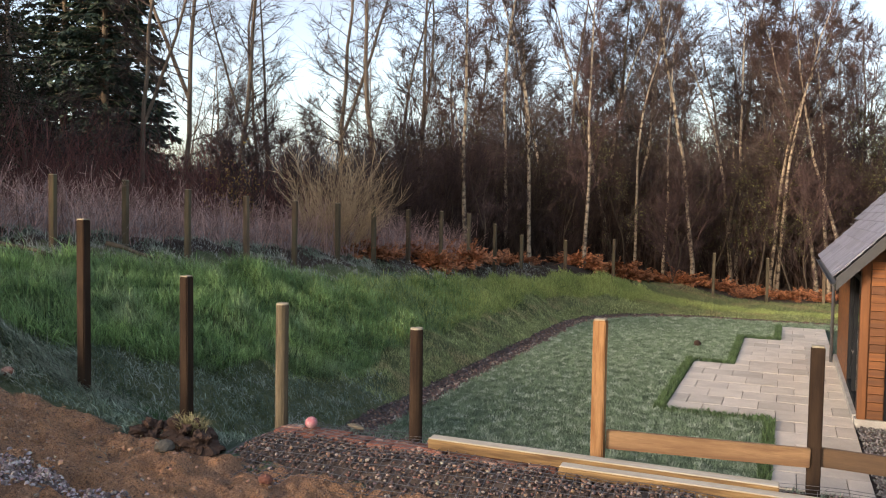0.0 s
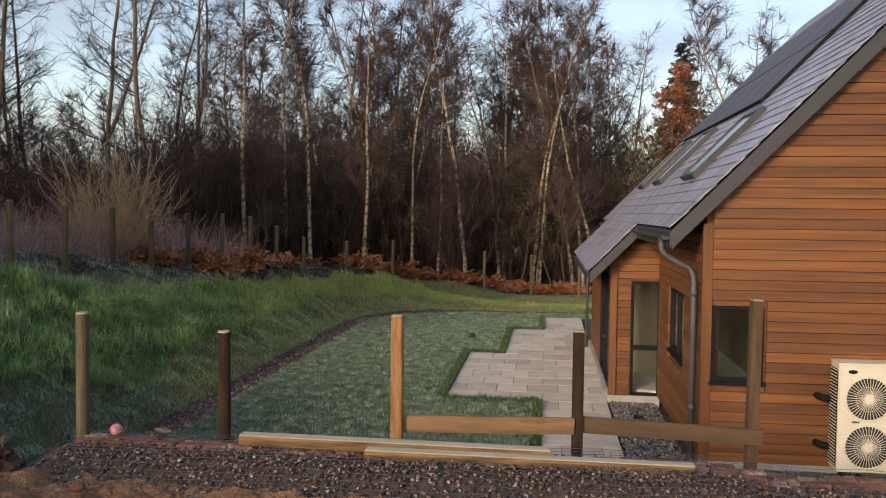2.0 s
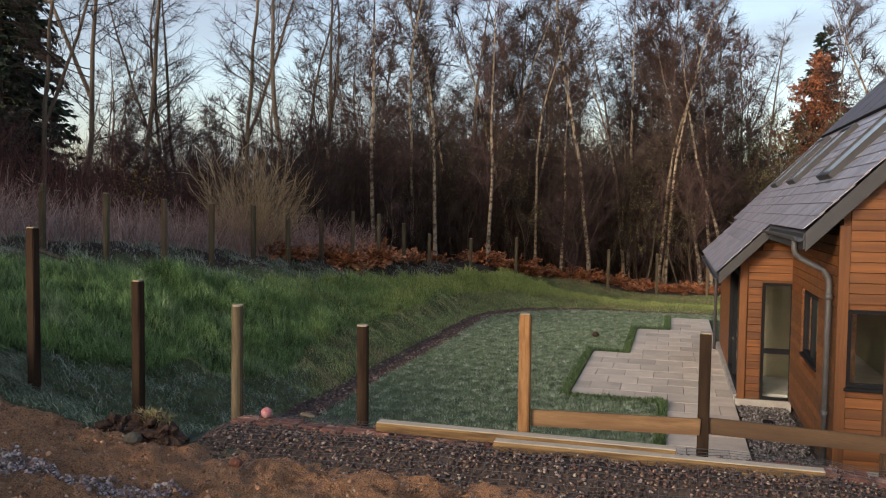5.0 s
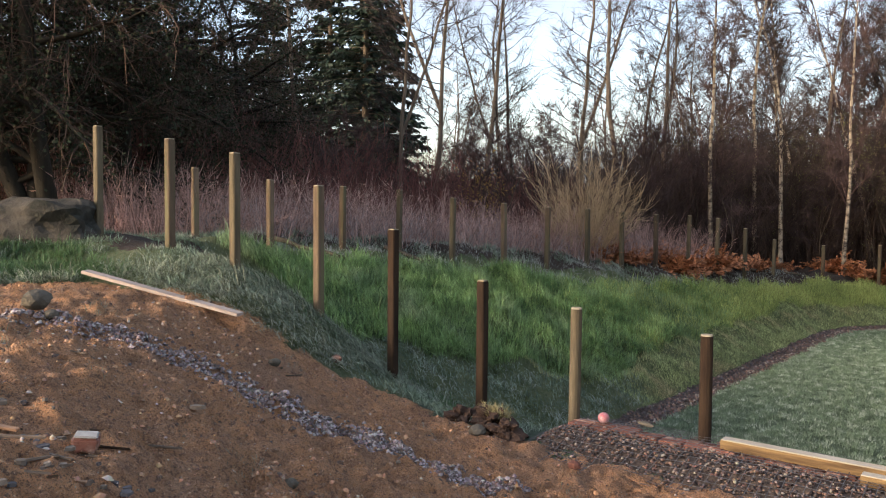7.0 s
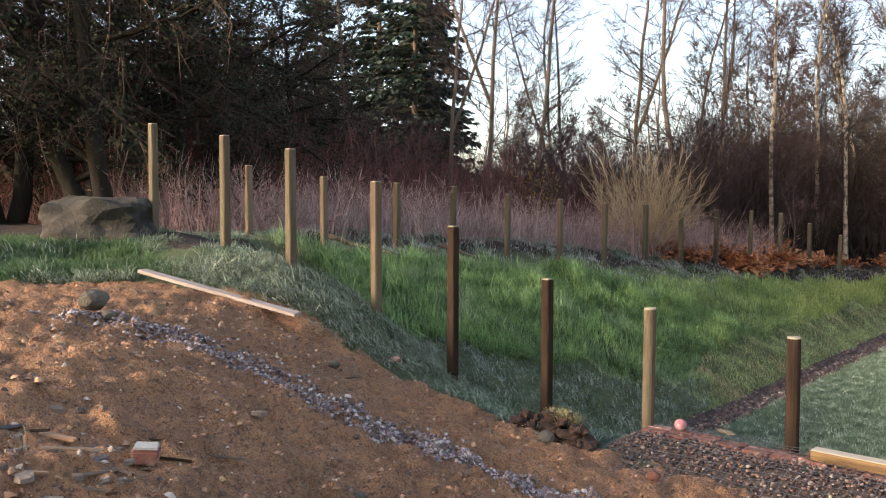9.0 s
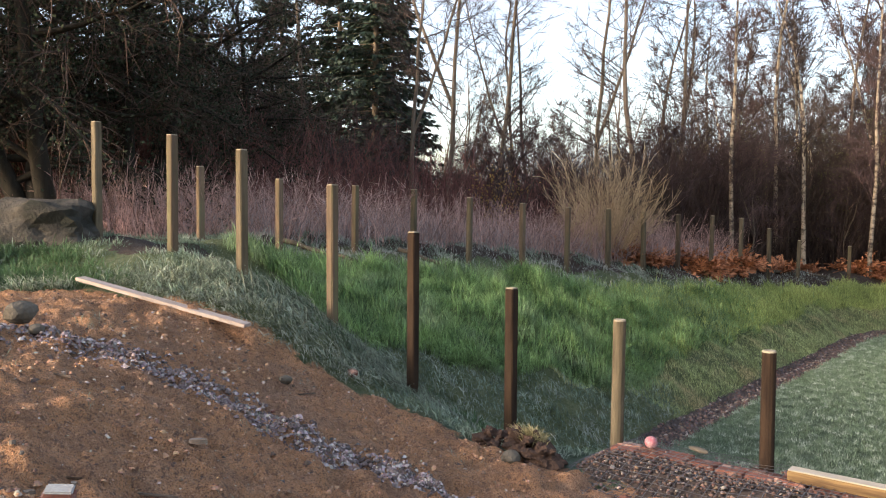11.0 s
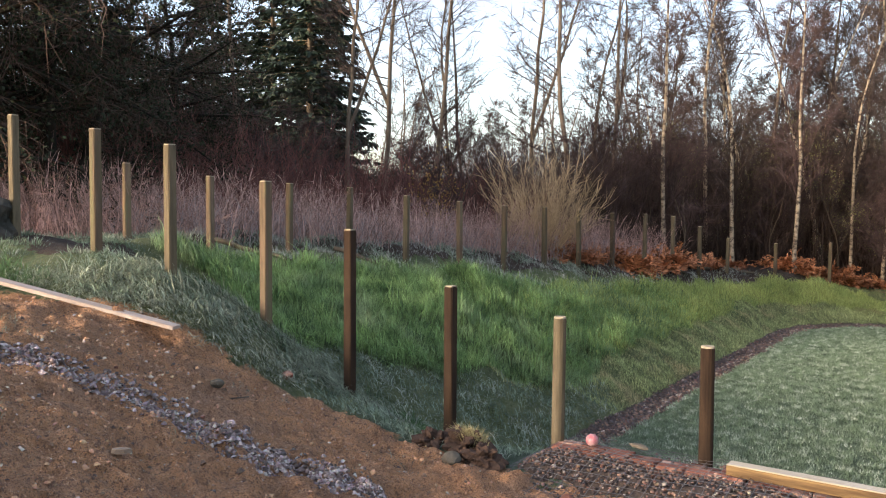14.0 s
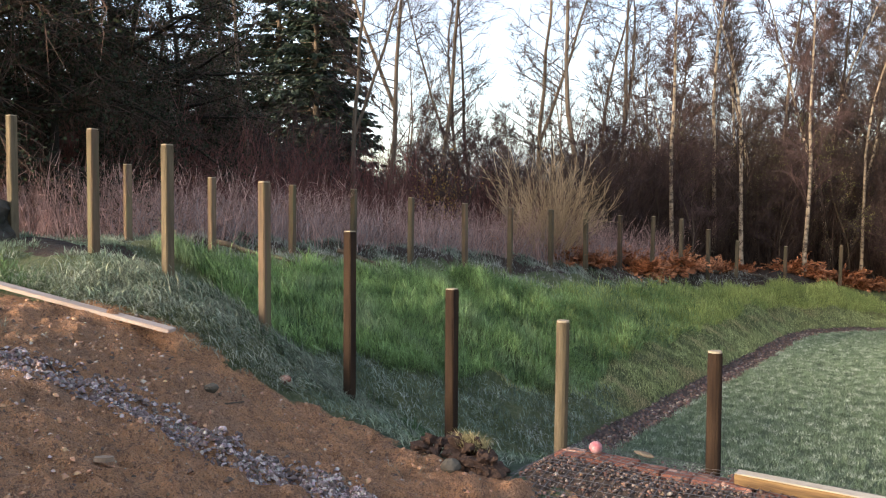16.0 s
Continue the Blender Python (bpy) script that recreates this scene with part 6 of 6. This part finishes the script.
# ---- heat pump ----
def heat_pump():
    M_CREAM = mat("cream_enamel", (0.66, 0.60, 0.48), (0.63, 0.57, 0.45), 2, 0.4, 0.02, 60)
    h = thing("heat_pump", "cream two-fan heat pump standing on feet beside the wall", "heat pump", at=(3.49, 9.88, 0.20))
    W, H, D = 1.0, 1.36, 0.30
    part("casing", boxm(0, W, 0.0, D, 0.04, H, 0.012), M_CREAM, h)
    part("top_panel", boxm(-0.008, W + 0.008, -0.008, D + 0.008, H, H + 0.02, 0.006), M_CREAM, h)
    for x in (0.12, 0.78):
        part("foot", boxm(x, x + 0.12, -0.02, D + 0.02, -0.12, 0.04, 0.005), M_FRAME, h)
    for z in (0.36, 0.95):
        c = (0.345, z)
        V, F = [], []
        ringp = [Vector((c[0] + 0.265 * math.cos(t), -0.012, c[1] + 0.265 * math.sin(t))) for t in np.linspace(0, 2 * math.pi, 33)]
        tube(V, F, ringp, [0.012] * 33, 6)
        part("fan_ring", raw("fan_ring", V, F, M_CREAM, True), None, h)
        # dark disc on the closed casing paints the shade behind the guard
        bm = bmesh.new()
        bmesh.ops.create_cone(bm, cap_ends=True, segments=32, radius1=0.262, radius2=0.262, depth=0.006, matrix=Matrix.Translation((c[0], -0.001, c[1])) @ Matrix.Rotation(math.pi / 2, 4, "X"))
        part("fan_opening", bm, mat("fan_shadow", (0.030, 0.028, 0.026), (0.018, 0.017, 0.016), 10, 0.7, 0.0, 40), h, "flat dark disc for the shade inside the fan opening")
        V, F = [], []
        for k in range(40):
            t = 2 * math.pi * k / 40
            e = Vector((math.cos(t), 0, math.sin(t)))
            tw = Vector((-math.sin(t), 0, math.cos(t))) * 0.03
            o = Vector((c[0], -0.018, c[1]))
            tube(V, F, [o + e * 0.045, o + e * 0.15 + tw * 0.5 + Vector((0, -0.012, 0)), o + e * 0.262 + tw], [0.0038] * 3, 4)
        for rr in (0.15,):
            tube(V, F, [Vector((c[0] + rr * math.cos(t), -0.022, c[1] + rr * math.sin(t))) for t in np.linspace(0, 2 * math.pi, 33)], [0.002] * 33, 4)
        part("fan_guard", raw("fan_guard", V, F, M_CREAM), None, h, "cream radial wire guard")
        bm = bmesh.new()
        bmesh.ops.create_cone(bm, cap_ends=True, segments=24, radius1=0.056, radius2=0.05, depth=0.02, matrix=Matrix.Translation((c[0], -0.03, c[1])) @ Matrix.Rotation(math.pi / 2, 4, "X"))
        part("fan_hub", bm, M_CREAM, h)
    part("side_grille", boxm(-0.012, 0.0, 0.03, D - 0.03, 0.10, H - 0.06, 0.003), M_FRAME, h, "dark side grille")
    for k in range(30):
        part("side_slat", boxm(-0.018, -0.011, 0.03, D - 0.03, 0.12 + k * 0.04, 0.132 + k * 0.04), M_CREAM, h)
    bm = bmesh.new()
    bmesh.ops.create_cone(bm, cap_ends=True, segments=24, radius1=0.055, radius2=0.055, depth=0.004, matrix=Matrix.Translation((0.16, -0.003, 1.275)) @ Matrix.Rotation(math.pi / 2, 4, "X") @ Matrix.Diagonal((1, 0.45, 1, 1)))
    part("badge", bm, M_FRAME, h, "dark oval badge")
    part("plate", boxm(0.74, 0.88, -0.004, 0.001, 0.085, 0.11), M_WIRE, h, "small grey plate")
    part("catch", boxm(0.16, 0.25, -0.006, 0.001, 0.65, 0.672, 0.002), M_WIRE, h)
    part("valve", boxm(0.86, 0.90, 0.1, 0.14, H + 0.02, H + 0.06, 0.008), mat("brass", (0.42, 0.22, 0.10), (0.3, 0.15, 0.07), 9, 0.4, 0, 40, metal=0.8), h)
    for z in (0.28, 0.88):
        V, F = [], []
        tube(V, F, bent([(0.02, D - 0.04, z), (-0.10, D - 0.02, z + 0.01), (-0.14, D + 0.12, z + 0.02)]), [0.045] * 7, 10, True)
        part("insulated_pipe", raw("insulated_pipe", V, F, M_FRAME, True), None, h, "black insulated pipe")
    return h


heat_pump()

# ---- slates ----
def slates():
    SWD, EXP = 0.34, 0.235
    nrm_off = 0.006
    spots = []
    k = 0
    xs_lo = 0.68
    s = 0.0
    while True:
        x = xs_lo + s * math.cos(PITCH)
        if x > RX - 0.05:
            break
        y0, y1 = (13.96, 21.02) if x < 1.40 else (GY - 0.19, BY + 0.19)
        y = y0 - (SWD / 2 if k % 2 else 0)
        while y < y1 - 0.02:
            a, b = max(y, y0), min(y + SWD, y1)
            if b - a > 0.05:
                spots.append((x, a, b - a))
            y += SWD
        s += EXP
        k += 1
    near = sorted(spots, key=lambda q: (q[1] - 10.1) * 0.9 + abs(q[0] - 1.2) * 0.55 if q[0] > 1.4 else (q[1] - 14) * 0.8)
    first, rest = near[:300], near[300:]
    cache = {}
    r = random.Random(31)
    for x, y, w in first:
        key = round(w, 2)
        if key not in cache:
            bm = boxm(0, EXP + 0.09, 0.004, w - 0.004, -0.012, 0.0, 0.0)
            cache[key] = mesh_of(bm, "slate", M_SLATE)
        ob = part("slate", cache[key], None, HOUSE)
        ob.matrix_basis = on_roof(x - 0.01, y, 0.040 + r.uniform(-0.001, 0.002)) @ Matrix.Rotation(0.06 + r.gauss(0, 0.006), 4, "Y")
    V, F = [], []
    for x, y, w in rest:
        m = on_roof(x - 0.01, y, 0.040 + r.uniform(-0.001, 0.002)) @ Matrix.Rotation(0.06 + r.gauss(0, 0.006), 4, "Y")
        q = len(V)
        for p in ((0, 0.003, 0), (EXP + 0.09, 0.003, 0), (EXP + 0.09, w - 0.003, 0), (0, w - 0.003, 0), (0, 0.003, -0.012), (0, w - 0.003, -0.012), (EXP + 0.09, 0.003, -0.012)):
            V.append(m @ Vector(p))
        F += [(q, q + 1, q + 2, q + 3), (q + 3, q + 5, q + 4, q), (q, q + 4, q + 6, q + 1)]
    ob = part("slate_field", raw("slate_field", V, F, M_SLATE_REST), None, HOUSE)
    tagged(ob, "grey roof slates further off", kind="stuff")


slates()
